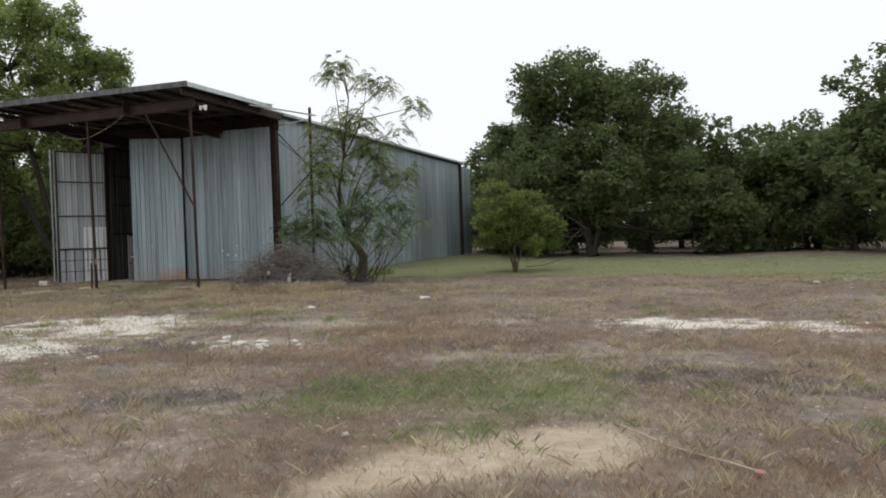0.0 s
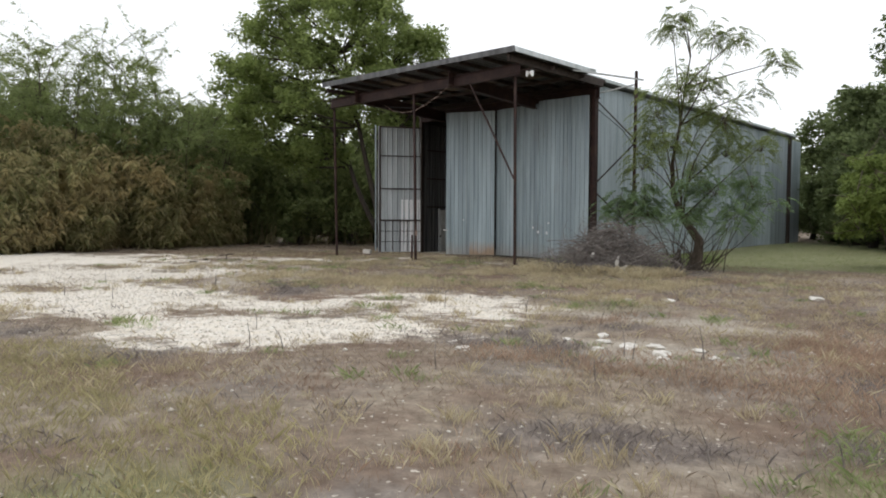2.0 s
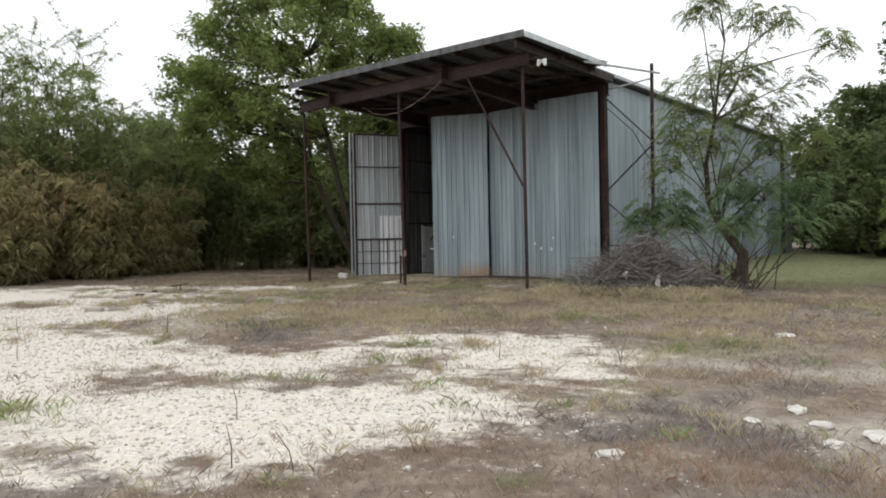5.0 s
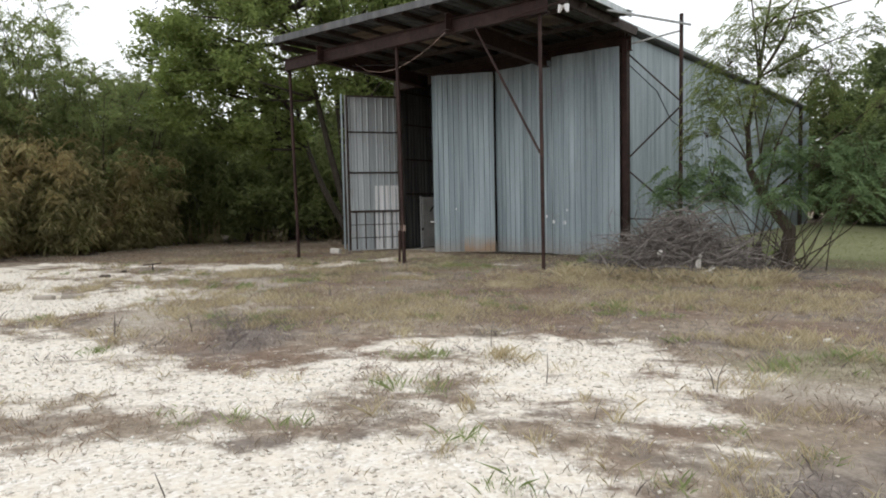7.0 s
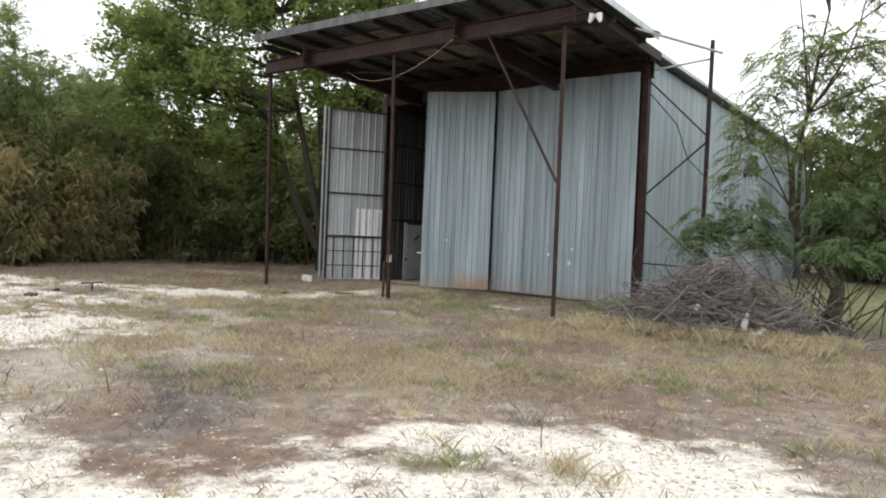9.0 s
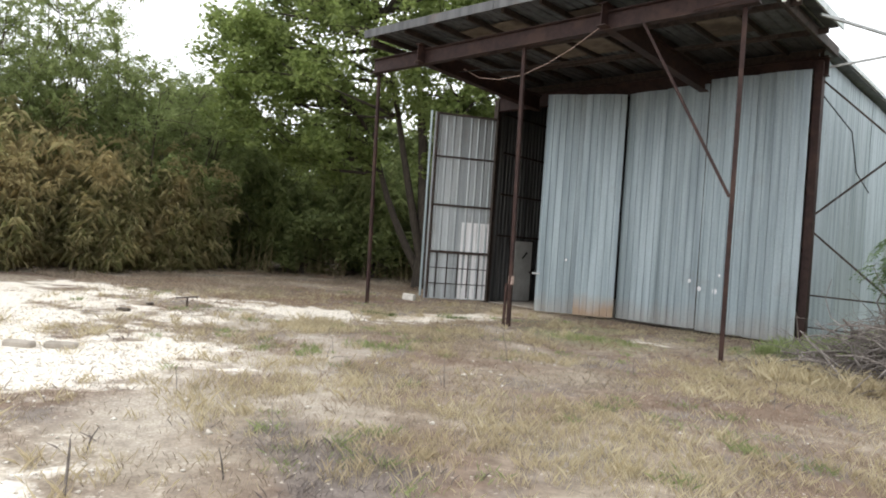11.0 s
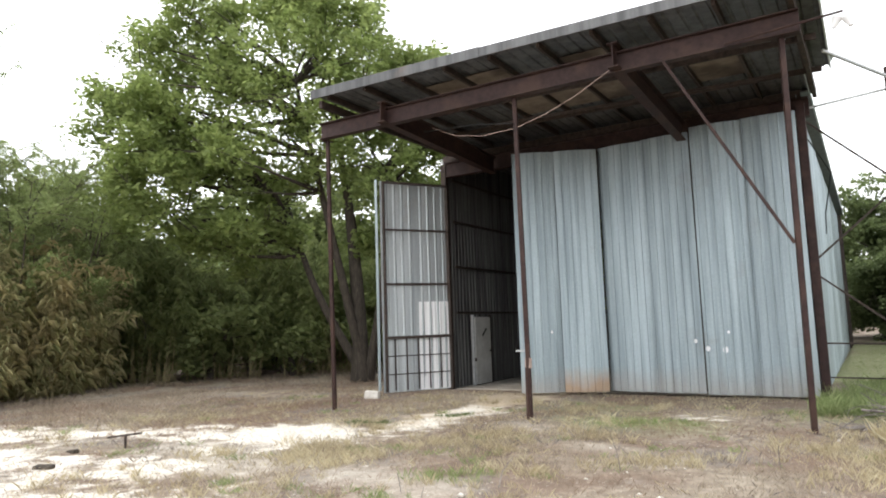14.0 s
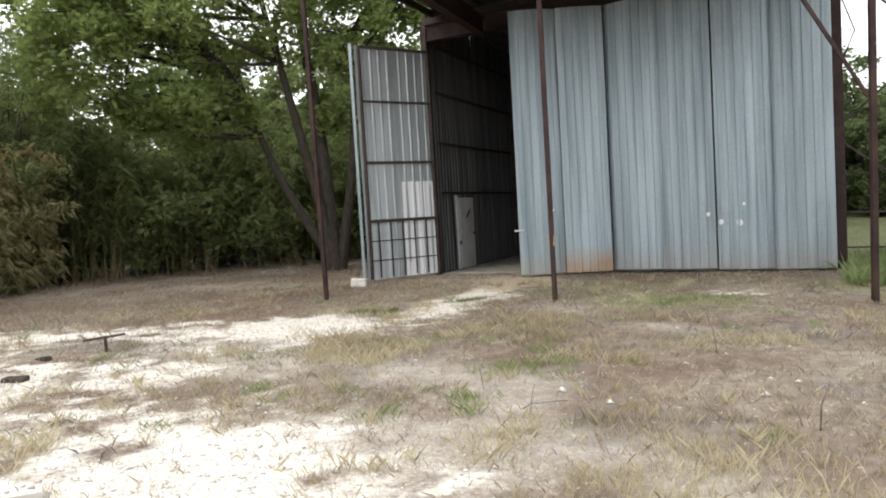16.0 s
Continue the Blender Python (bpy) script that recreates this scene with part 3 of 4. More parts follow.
def tree(name, base, stems, lobes, clumps, per, leaf, clump_r, material, bark, label, trunk_r=0.22, hollow=0.55, limbs=40, bare=0, slim=0.5, each=9):
    """stems: points above the base that the trunks reach; lobes: (x, y, z, rx, ry, rz) round the base, filled with clumps of leaves."""
    z0 = float(height_at(np.array([base[0]]), np.array([base[1]]))[0])
    root = empty(name, (base[0], base[1], z0 - 0.03), label=label, category="tree")
    vol = np.array([l[3] * l[4] * l[5] for l in lobes]) ** 0.75
    boughs = max(10, clumps // each)
    pick = RNG.choice(len(lobes), boughs, p=vol / vol.sum())
    L = np.array(lobes, float)[pick]
    d = RNG.normal(0, 1, (boughs, 3))
    d /= np.linalg.norm(d, axis=1)[:, None]
    rad = hollow + (1 - hollow) * RNG.random(boughs) ** 0.7
    heart = L[:, :3] + d * L[:, 3:] * (rad * (0.8 + 0.3 * RNG.random(boughs)))[:, None]
    # each bough carries a shell of clumps, fuller on its upper side
    own = RNG.integers(0, boughs, clumps)
    e = RNG.normal(0, 1, (clumps, 3)) + (0, 0, 0.35)
    e /= np.linalg.norm(e, axis=1)[:, None]
    girth = np.clip(L[:, 3:].mean(1) * 0.36, 0.3, 1.15) * RNG.uniform(0.7, 1.3, boughs)
    cen = heart[own] + e * girth[own][:, None] * (1, 1, 0.9) * RNG.uniform(0.45, 1.1, (clumps, 1))
    cen = cen[cen[:, 2] > 0.25]
    rows = []
    tops = []
    for s in stems:
        pts, rr = bent((RNG.normal(0, trunk_r * 0.5), RNG.normal(0, trunk_r * 0.5), 0), s, trunk_r, trunk_r * 0.3, 9, 0.06)
        if rows:
            rr = [q * 0.62 for q in rr]
        rr[0] *= 1.35
        rows.append((pts, rr))
        tops.append(np.array(pts))
    spine = np.concatenate([t[3:] for t in tops])
    for c in cen[RNG.permutation(len(cen))[:limbs]]:
        low = spine[spine[:, 2] < c[2] + 0.2]
        low = low if len(low) else spine[:1]
        a = low[np.argmin(np.linalg.norm(low - c, axis=1) + RNG.random(len(low)))]
        n = np.linalg.norm(c - a)
        rows.append(bent(a, c, min(trunk_r * 0.34, 0.03 + 0.014 * n), 0.008, 6, 0.14))
        for _ in range(3):
            q = np.array(rows[-1][0][3])
            rows.append(bent(q, c + RNG.normal(0, 0.5, 3), 0.016, 0.005, 4))
            rows.pop() if n < 0.8 else None
    for _ in range(bare):
        c = cen[RNG.integers(len(cen))]
        rows.append(bent(spine[RNG.integers(len(spine))], c + (0, 0, 1.0), 0.03, 0.006, 6, 0.15))
    tubes("trunk", rows, bark, root, 7)
    v, f = leaves(cen, per, clump_r, leaf, slim=slim)
    raw("crown", v, f, material, root)
    return root


# ---- barn ----
barn = empty("metal_barn", (-20.5, 23.7, 0), label="tall galvanised metal barn with deep front canopy and folding doors", category="barn")
barn_inv = Matrix.Translation((20.5, -23.7, 0))


def bpart(name, bm, material, parent=None, label=""):
    bm.transform(barn_inv)
    return part(name, bm, material, parent or barn, label)


XL, XR, YF, YB = -25.0, -16.0, 23.95, 46.0


def roof_z(x):
    return 6.62 + 0.02 * (-15.3 - x)


def side_wall(name, x, flip, material, y0, y1, top=6.5):
    wall = bpart(name, box((0.02, 0.02, 0.02), Matrix.Translation((x, y0 + 0.1, 6.3))), DARK_STEEL, None, "tall wall of narrow-ribbed galvanised sheets")
    y, k = y0, 0
    while y < y1 - 0.05:
        e = min(y + 0.92, y1)
        jit = random.uniform(-0.008, 0.008)
        a, b = ((x + jit, y), (x + jit, e)) if flip else ((x + jit, e), (x + jit, y))
        bpart("sheet", sheet_bm(a, b, -0.06, top, 0.18 if top > 6.6 else 0.115 if k % 6 < 3 else 0.23, 0.018 if top < 6.6 else 0.045, 0.34, 0.003, 0.006, k), material, wall)
        y, k = e - 0.012, k + 1
    return wall


wall_r = side_wall("side_wall", XR, False, GALV_WALL, YF + 0.12, YB)
wall_l = side_wall("side_wall", XL, True, INNER_SHADED, YF + 0.15, YB, 6.78)
wall_b = bpart("back_wall", sheet_bm((XR, YB + 0.02), (XL, YB + 0.02), -0.06, 6.64, 0.23, 0.018), INNER_SHADED)
for z in (2.1, 3.4, 4.7, 5.9):
    bpart("girt", bar((XL + 0.09, YF + 0.3, z), (XL + 0.09, YB - 0.1, z), 0.06), DARK_STEEL)
    bpart("girt", bar((XR - 0.09, YF + 0.3, z), (XR - 0.09, YB - 0.1, z), 0.09), DARK_STEEL)
for y in (29.5, 35.0, 40.5):
    for x in (XL + 0.2, XR - 0.2):
        bpart("column", bar((x, y, 0), (x, y, 6.4), 0.14), RED_STEEL)
# end post and short return of wall past it
bpart("end_post", bar((XR + 0.08, YB - 0.15, 0), (XR + 0.08, YB - 0.15, 6.5), 0.2), DARK_STEEL)
bpart("end_sheet", sheet_bm((XR + 0.02, YB + 2.2), (XR + 0.02, YB + 0.05), 0, 6.45, 0.23, 0.018), GALV_WALL)
# Unseen strip added to keep daylight out above the back wall.
bpart("back_wall_top", bar((XL, YB + 0.05, 6.68), (XR, YB + 0.05, 6.5), 0.03, 0.3), INNER_SHADED)
bpart("floor_slab", box((8.9, 22, 0.2), Matrix.Translation((-20.5, 35.1, -0.085)), 0.01), CONCRETE, None, "dusty concrete floor slab")

# corner posts, header and canopy steel
bpart("corner_post", bar((XR + 0.08, YF, 0), (XR + 0.08, YF, 6.25), 0.17, 0.22), RED_STEEL, None, "dark red steel corner post")
bpart("corner_post", bar((XL - 0.02, YF + 0.05, 0), (XL - 0.02, YF + 0.05, 6.3), 0.16), DARK_STEEL)
bpart("header_beam", i_beam((XL + 0.05, YF + 0.02, 6.15), (XR + 0.25, YF + 0.02, 6.15), 0.2, 0.42), RED_STEEL)
bpart("header_panel", box((9.2, 0.03, 0.35), Matrix.Translation((-20.5, YF + 0.14, 6.42)), 0.002), DARK_STEEL)
bpart("cross_beam", i_beam((-25.15, 19.0, 6.17), (-15.55, 19.0, 6.13), 0.17, 0.36), RED_STEEL, None, "red oxide steel canopy beam")
for x in (-18.35, -23.3):
    bpart("rafter_beam", i_beam((x, 18.75, 6.22), (x, YF - 0.18, 6.0), 0.2, 0.44), RED_STEEL)
bpart("edge_rafter", bar((-15.62, 18.5, 6.42), (-15.62, YF, 6.42), 0.08, 0.2), DARK_STEEL)
bpart("edge_rafter", bar((-24.72, 18.5, 6.6), (-24.72, YF, 6.6), 0.08, 0.16), DARK_STEEL)
for x in (-25.08, -20.4, -15.87):
    p = bpart("canopy_post", bar((x, 19.23, -0.05), (x + (0.02 if x < -16 else 0.05), 19.1, 5.98), 0.08, 0.08, 0.008), RED_STEEL, None, "slim rusty red steel canopy post")
    bpart("post_plate", box((0.2, 0.2, 0.02), Matrix.Translation((x, 19.12, 5.97))), RED_STEEL, p)
    if x == -20.4:
        bpart("tape_band", bar((x, 19.22, 0.92), (x, 19.22, 1.1), 0.096), CABLE, p, "pale band of faded tape")
bpart("brace", bar((-17.6, 18.95, 6.02), (-15.9, 19.18, 2.8), 0.048), RED_STEEL, None, "diagonal steel brace")
bpart("post_stub", bar((-20.32, 18.95, 0), (-20.32, 18.97, 0.95), 0.05), RED_STEEL)

# roof: ribbed sheets, purlins and a worn metal edge
roof = bpart("roof", box((0.05, 0.05, 0.05), Matrix.Translation((-20, 30, 6.7))), ROOF_UNDER, None, "low ribbed metal roof with worn edge")


def roof_sheet(y0, y1, x0, x1, lift):
    bm = sheet_bm((0, 0), (x1 - x0, 0), 0, y1 - y0, 0.23, 0.02, 0.3, 0.003)
    z0, z1 = roof_z(x0), roof_z(x1)
    m = Matrix(((1, 0, 0, x0), (0, 0, 1, y0), ((z1 - z0) / (x1 - x0), 1, 0, z0 + lift), (0, 0, 0, 1)))
    bm.transform(m)
    return bm


x = -24.85
while x < -15.76:
    e = min(x + 0.94, -15.74)
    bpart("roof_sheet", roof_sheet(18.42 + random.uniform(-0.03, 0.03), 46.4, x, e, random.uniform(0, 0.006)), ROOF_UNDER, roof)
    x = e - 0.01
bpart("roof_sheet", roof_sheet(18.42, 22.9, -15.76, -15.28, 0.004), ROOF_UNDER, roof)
for k in range(10):
    x = -24.5 + k * 0.98
    z = roof_z(x) - 0.075
    bpart("joist", bar((x, 18.5, z), (x, 24.2, z), 0.06, 0.12, 0.003), DARK_STEEL)
for y in (20.6, 22.4):
    bpart("purlin", bar((-24.8, y, roof_z(-24.8) - 0.19), (-15.4, y, roof_z(-15.4) - 0.19), 0.05, 0.11, 0.003), DARK_STEEL)
for a, b, w in (((-24.9, 18.4), (-20.7, 18.37), 0.2), ((-20.7, 18.38), (-15.3, 18.4), 0.18)):
    za, zb = roof_z(a[0]) + 0.0, roof_z(b[0]) + 0.0
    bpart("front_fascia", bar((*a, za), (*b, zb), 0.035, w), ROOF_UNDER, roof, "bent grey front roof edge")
bpart("side_fascia", bar((-15.27, 18.4, 6.60), (-15.27, 22.9, 6.63), 0.03, 0.15), ROOF_EDGE, roof, "pale blue-grey metal side edge")
bpart("side_fascia", bar((-15.73, 22.9, 6.63), (-15.73, 46.4, 6.65), 0.03, 0.11), ROOF_EDGE, roof)
# Strips added to close the slits where sky light entered between walls and roof.
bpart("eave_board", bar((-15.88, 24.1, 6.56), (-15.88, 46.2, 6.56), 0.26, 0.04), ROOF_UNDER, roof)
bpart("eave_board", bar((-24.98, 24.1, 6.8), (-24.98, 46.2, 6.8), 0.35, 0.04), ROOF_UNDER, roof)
BOARD = simple("water_stained_board", (0.11, 0.085, 0.065), (0.24, 0.195, 0.15), 2.6, 0.85, second=(0.06, 0.045, 0.038))
for x0, y0, w, d in ((-22.48, 19.3, 0.9, 1.25), (-21.5, 19.25, 0.9, 1.3), (-20.52, 20.7, 0.9, 1.6), (-19.54, 19.4, 0.9, 1.15), (-19.54, 20.7, 0.9, 1.6), (-21.5, 20.7, 0.9, 1.6), (-17.58, 20.7, 0.9, 1.6)):
    bpart("ceiling_board", box((w, d, 0.012), Matrix.Translation((x0 + w / 2 - 0.02, y0 + d / 2, roof_z(x0 + 0.45) - 0.03)), 0.002), BOARD, roof, "water-stained brown board under the roof")
bpart("torn_flap", box((0.3, 0.5, 0.012), pose(-15.35, 22.75, 6.74, 8, 14, 10)), ROOF_EDGE, roof)
bpart("loose_board", bar((-22.0, 21.4, 6.33), (-16.2, 21.9, 6.3), 0.03, 0.06), DARK_STEEL, roof)

# outrigger frame beside the corner
frame_post = bpart("outrigger_post", bar((-14.35, 24.0, -0.05), (-14.32, 24.0, 6.7), 0.085), RED_STEEL, None, "slim red steel outrigger post")
for a, b, w in (((-15.9, 24, 5.9), (-14.35, 24, 4.35), 0.04), ((-15.9, 24, 2.85), (-14.35, 24, 4.2), 0.04), ((-15.9, 24, 2.55), (-14.35, 24, 1.2), 0.04),
                ((-15.9, 24, 1.12), (-14.35, 24, 1.08), 0.035), ((-15.9, 24, 0.42), (-14.35, 24, 0.4), 0.03), ((-15.9, 24, 6.12), (-14.3, 24, 6.25), 0.045), ((-15.35, 21.6, 6.5), (-14.1, 24.1, 6.38), 0.05)):
    bpart("outrigger_strut", bar(a, b, w), PALE_STEEL if a[2] > 6 else DARK_STEEL)
tubes("hanging_cable", [([tuple(barn_inv @ Vector(p)) for p in ((-15.9, 24.05, 5.6), (-15.5, 25.2, 4.9), (-15.75, 27, 4.2), (-15.85, 29, 3.9))], [0.015] * 4)], BLACK, barn, 5)
cab = [(-22.55, 19.6, 5.92), (-21.9, 19.45, 5.6), (-21.2, 19.3, 5.44), (-20.4, 19.12, 5.4), (-19.7, 19.0, 5.52), (-19.1, 18.95, 5.72), (-18.45, 18.9, 6.02)]
tubes("sagging_cable", [([tuple(barn_inv @ Vector(p)) for p in cab], [0.007] * 7)], CABLE, barn, 5)
tubes("black_cable", [([tuple(barn_inv @ Vector(p)) for p in ((-22.9, 19.8, 5.95), (-22.2, 19.3, 5.75), (-21.3, 19.05, 5.62), (-20.45, 19.1, 5.5))], [0.01] * 4)], BLACK, barn, 5)

# twin floodlight on its pipe
flood = bpart("floodlight", pipe((-16.6, 18.85, 5.98), (-14.98, 18.78, 6.04), 0.02), RED_STEEL, None, "twin white floodlight on a pipe arm")
for dx, dz in ((-0.09, -0.12), (0.08, -0.14)):
    bm = bmesh.new()
    bmesh.ops.create_cone(bm, cap_ends=True, segments=14, radius1=0.075, radius2=0.03, depth=0.16, matrix=look((-15.0 + dx, 18.76, 6.0 + dz), (-15.0, 18.78, 6.1)))
    bpart("lamp_head", bm, LAMP_WHITE, flood)


# ---- doors ----
def leaf_door(name, a, b, z0, z1, lean, mats, nor=1, label=""):
    """One hanging leaf: ribbed sheets side by side on a steel frame behind."""
    thing = empty(name, (*a, 0), label=label, category="barn door", group="barn doors")
    inv = Matrix.Translation((-a[0], -a[1], 0))
    d = Vector((b[0] - a[0], b[1] - a[1]))
    n = len(mats)
    u = d.normalized()
    q = Vector((-u.y, u.x)) * 0.06
    for k, m in enumerate(mats):
        p0, p1 = Vector(a) + d * (k / n), Vector(a) + d * ((k + 1) / n + (0.01 if k < n - 1 else 0))
        off = Vector((u.y, -u.x)) * (0.06 * (k % 2) - 0.02)
        bm = sheet_bm(p1 + off, p0 + off, z0 + random.uniform(-0.01, 0.02), z1 + lean * k, 0.178, 0.02, 0.2, 0.003, 0.01, k + int(a[0] * 10), 0.075 - 0.03 * (k % 2))
        bm.transform(inv)
        part("sheet", bm, m, thing)
    for z in (0.12, 1.5, 3.0, 4.5, z1 - 0.1):
        bm = bar((a[0] + q.x, a[1] + q.y, z), (b[0] + q.x, b[1] + q.y, z), 0.05)
        bm.transform(inv)
        part("rail", bm, DARK_STEEL, thing)
    for s in (0.015, 0.985):
        p = Vector(a) + d * s + q
        bm = bar((p.x, p.y, z0 + 0.04), (p.x, p.y, z1 - 0.03), 0.05)
        bm.transform(inv)
        part("stile", bm, DARK_STEEL, thing)
    return thing


G, R = GALV, GALV_RUST
leaf_door("barn_door", (-22.28, 22.78), (-20.43, 23.73), 0.07, 5.95, 0.0, (G, R), label="tall galvanised folding door leaf with rust-stained foot")
leaf_door("barn_door", (-20.41, 23.79), (-18.215, 23.70), 0.06, 5.98, 0.0, (G, G), label="tall ribbed galvanised door leaf hanging closed")
leaf_door("barn_door", (-18.175, 23.60), (-16.02, 23.78), 0.05, 6.06, 0.0, (G, G), label="tall ribbed galvanised door leaf beside the corner post")
for x, y, z, r in ((-17.75, 23.62, 1.02, 0.06), (-18.1, 23.58, 1.05, 0.05), (-17.66, 23.62, 1.4, 0.03), (-21.55, 23.1, 1.5, 0.03), (-18.35, 23.58, 1.22, 0.04)):
    bm = bmesh.new()
    bmesh.ops.create_icosphere(bm, subdivisions=2, radius=r, matrix=pose(0, 0, 0) @ Matrix.Diagonal((1, 0.15, 1.2, 1)))
    tagged(part("paint_splash", bm, LAMP_WHITE), "small white splash of paint on door sheet", "paint mark").location = (x, y - 0.03, z)
latch = box((0.22, 0.05, 0.05), Matrix.Translation((0, 0, 0)), 0.006)
tagged(part("door_latch", latch, PALE_STEEL), "worn steel sliding latch on barn door edge", "latch").matrix_basis = pose(-22.25, 22.72, 1.08, 0, 0, 28)

# the leaf that stands open, seen from its framed inside
oa, ob_ = Vector((-26.05, 22.27)), Vector((-24.97, 23.97))
open_leaf = empty("open_barn_door", (oa.x, oa.y, 0), label="barn door leaf folded open showing steel grid frame", category="barn door", group="barn doors")
oinv = Matrix.Translation((-oa.x, -oa.y, 0))
od = ob_ - oa
on = Vector((od.y, -od.x)).normalized()


def opart(name, bm, material, label=""):
    bm.transform(oinv)
    return part(name, bm, material, open_leaf, label)


def op(s, off=0.0):
    p = oa + od * s + on * off
    return p


for k in range(2):
    opart("sheet", sheet_bm(op(k * 0.5), op(k * 0.5 + 0.505), 0.03, 5.72, 0.225, -0.022, 0.36, 0.003, 0.008, 40 + k), GALV_IN)
opart("patch_sheet", sheet_bm(op(1.0, 0.014), op(0.53, 0.014), 0.05, 2.42, 0.17, 0.012, 0.4, 0.002, 0.003, 9), WHITE_SHEET, "newer bright white patch sheet")
for s in (0.04, 0.99):
    p = op(s, 0.07)
    opart("stile", bar((p.x, p.y, 0.05), (p.x, p.y, 5.7), 0.06), DARK_STEEL)
p = op(-0.05, 0.0)
opart("edge_trim", bar((p.x, p.y, 0.1), (p.x, p.y, 5.75), 0.08, 0.03), GALV_WALL, "pale galvanised edge strip")
for z, w in ((1.47, 0.075), (2.9, 0.06), (4.38, 0.05), (5.68, 0.06)):
    a, b = op(0.03, 0.07), op(0.99, 0.07)
    opart("rail", bar((a.x, a.y, z), (b.x, b.y, z), w), DARK_STEEL)
for z in (0.5, 0.98):
    a, b = op(0.03, 0.05), op(0.99, 0.05)
    opart("grid_bar", bar((a.x, a.y, z), (b.x, b.y, z), 0.025), DARK_STEEL)
for k in range(1, 6):
    p = op(k / 6, 0.05)
    opart("grid_bar", bar((p.x, p.y, 0.08), (p.x, p.y, 1.45), 0.03), DARK_STEEL)

# small door inside, in the left wall
pd = empty("door_1", (XL + 0.12, 25.08, 0.02), label="dirty pale grey walk-in door in ribbed wall", category="door", kind="structure")
part("door_leaf", box((0.045, 0.93, 1.94), Matrix.Translation((0.05, 0.475, 0.98)), 0.006), DOOR_PAINT, pd)
part("door_frame", box((0.08, 0.07, 2.02), Matrix.Translation((0.02, -0.04, 1.0))), PALE_STEEL, pd)
part("door_frame", box((0.08, 0.07, 2.02), Matrix.Translation((0.02, 0.99, 1.0))), DARK_STEEL, pd)
part("door_mark", box((0.006, 0.34, 0.07), pose(0.077, 0.55, 1.5, 40)), BLACK, pd, "slanting black scuff")
part("door_knob", pipe((0.07, 0.86, 0.95), (0.13, 0.86, 0.95), 0.03), DARK_STEEL, pd)
part("hinge_block", box((0.06, 0.08, 0.1), Matrix.Translation((0.06, -0.02, 0.72))), DARK_STEEL, pd)


# ---- loose things ----
blk = box((0.36, 0.2, 0.2), None, 0.02)
tagged(part("concrete_block", blk, BLOCK), "pale concrete block beside the open barn door", "block").matrix_basis = pose(-25.75, 21.4, 0.08, 0, 4, 20)
for x, y, r in ((-21.02, 10.66, 8), (-21.28, 10.25, -4)):
    bm = box((0.38, 0.16, 0.09), None, 0.02)
    z = float(height_at(np.array([x]), np.array([y]))[0])
    tagged(part("paving_block", bm, CONCRETE), "grey concrete block lying on gravel", "block").matrix_basis = pose(x, y, z + 0.035, 0, 0, r + 40)


def rock(x, y, r, flat, seed):
    bm = bmesh.new()
    bmesh.ops.create_icosphere(bm, subdivisions=2, radius=r)
    for v in bm.verts:
        k = 0.75 + 0.5 * noise.noise(v.co * (2.2 / r) + Vector((seed * 3.1, 0, seed)))
        v.co = Vector((v.co.x * k * 1.3, v.co.y * k, v.co.z * k * flat))
    z = float(height_at(np.array([x]), np.array([y]))[0])
    ob = tagged(part("limestone_rock", bm, LIMESTONE), "weathered white limestone rock lying in dry grass", "rock", "limestone rocks")
    ob.matrix_basis = pose(x, y, z + r * flat * 0.4, 0, 0, seed * 47)


for k, (x, y, r) in enumerate(((-8.26, 13.98, 0.13), (-6.34, 15.97, 0.15), (-6.57, 9.42, 0.13), (-6.1, 9.3, 0.12), (-6.35, 9.65, 0.1), (-6.95, 9.5, 0.1), (-7.2, 9.9, 0.1), (-5.9, 9.8, 0.08),
                               (-6.0, 9.1, 0.07), (-8.9, 13.7, 0.08), (-9.3, 13.6, 0.07), (-7.4, 9.4, 0.07), (-7.9, 8.0, 0.09), (-6.8, 9.1, 0.08), (2.5, 20.5, 0.12), (-5.6, 9.5, 0.07), (-11.3, 11.6, 0.06), (-10.7, 12.2, 0.05))):
    rock(x, y, r, 0.42, k)


def stick(x, y, h, lean, turn, r=0.008):
    z = float(height_at(np.array([x]), np.array([y]))[0])
    v = [(0, 0, -0.03), (lean * 0.3, 0.01, h * 0.5), (lean, 0, h)]
    ob = tubes("dead_stalk", [(v, [r, r * 0.8, r * 0.4])], WOOD_DRY, None, 5)
    ob.matrix_basis = pose(x, y, z, 0, 0, turn)
    tagged(ob, "single dry weed stalk standing in gravel", "stalk", "dead stalks")


for k in range(46):
    stick(random.uniform(-24, -3), random.uniform(6, 18), random.uniform(0.12, 0.38), random.uniform(-0.1, 0.14), k * 37, random.uniform(0.004, 0.008))
stick(-15.85, 9.08, 0.36, 0.03, 20, 0.012)
for x, y, h, lean, turn in ((-18.5, 14.3, 0.3, 0.25, 70), (-18.9, 13.3, 0.08, 0.45, 10), (-17.6, 15.6, 0.42, 0.1, 200), (-16.8, 13.4, 0.36, -0.12, 120)):
    stick(x, y, h, lean, turn, 0.007)


def wood_scrap(x, y, n, turn):
    """A weathered splintered end of timber, half sunk in the gravel."""
    bm = box((n, 0.09, 0.06), None, 0.012)
    for v in bm.verts:
        v.co += Vector((0.1 * n, 0.05, 0.03)) * noise.noise(v.co * 7 + Vector((x, y, 0)))
    z = float(height_at(np.array([x]), np.array([y]))[0])
    tagged(part("wood_scrap", bm, WOOD_DARK), "dark weathered timber scrap lying on pale gravel", "wood scrap", "timber scraps").matrix_basis = pose(x, y, z + 0.015, 3, -4, turn)


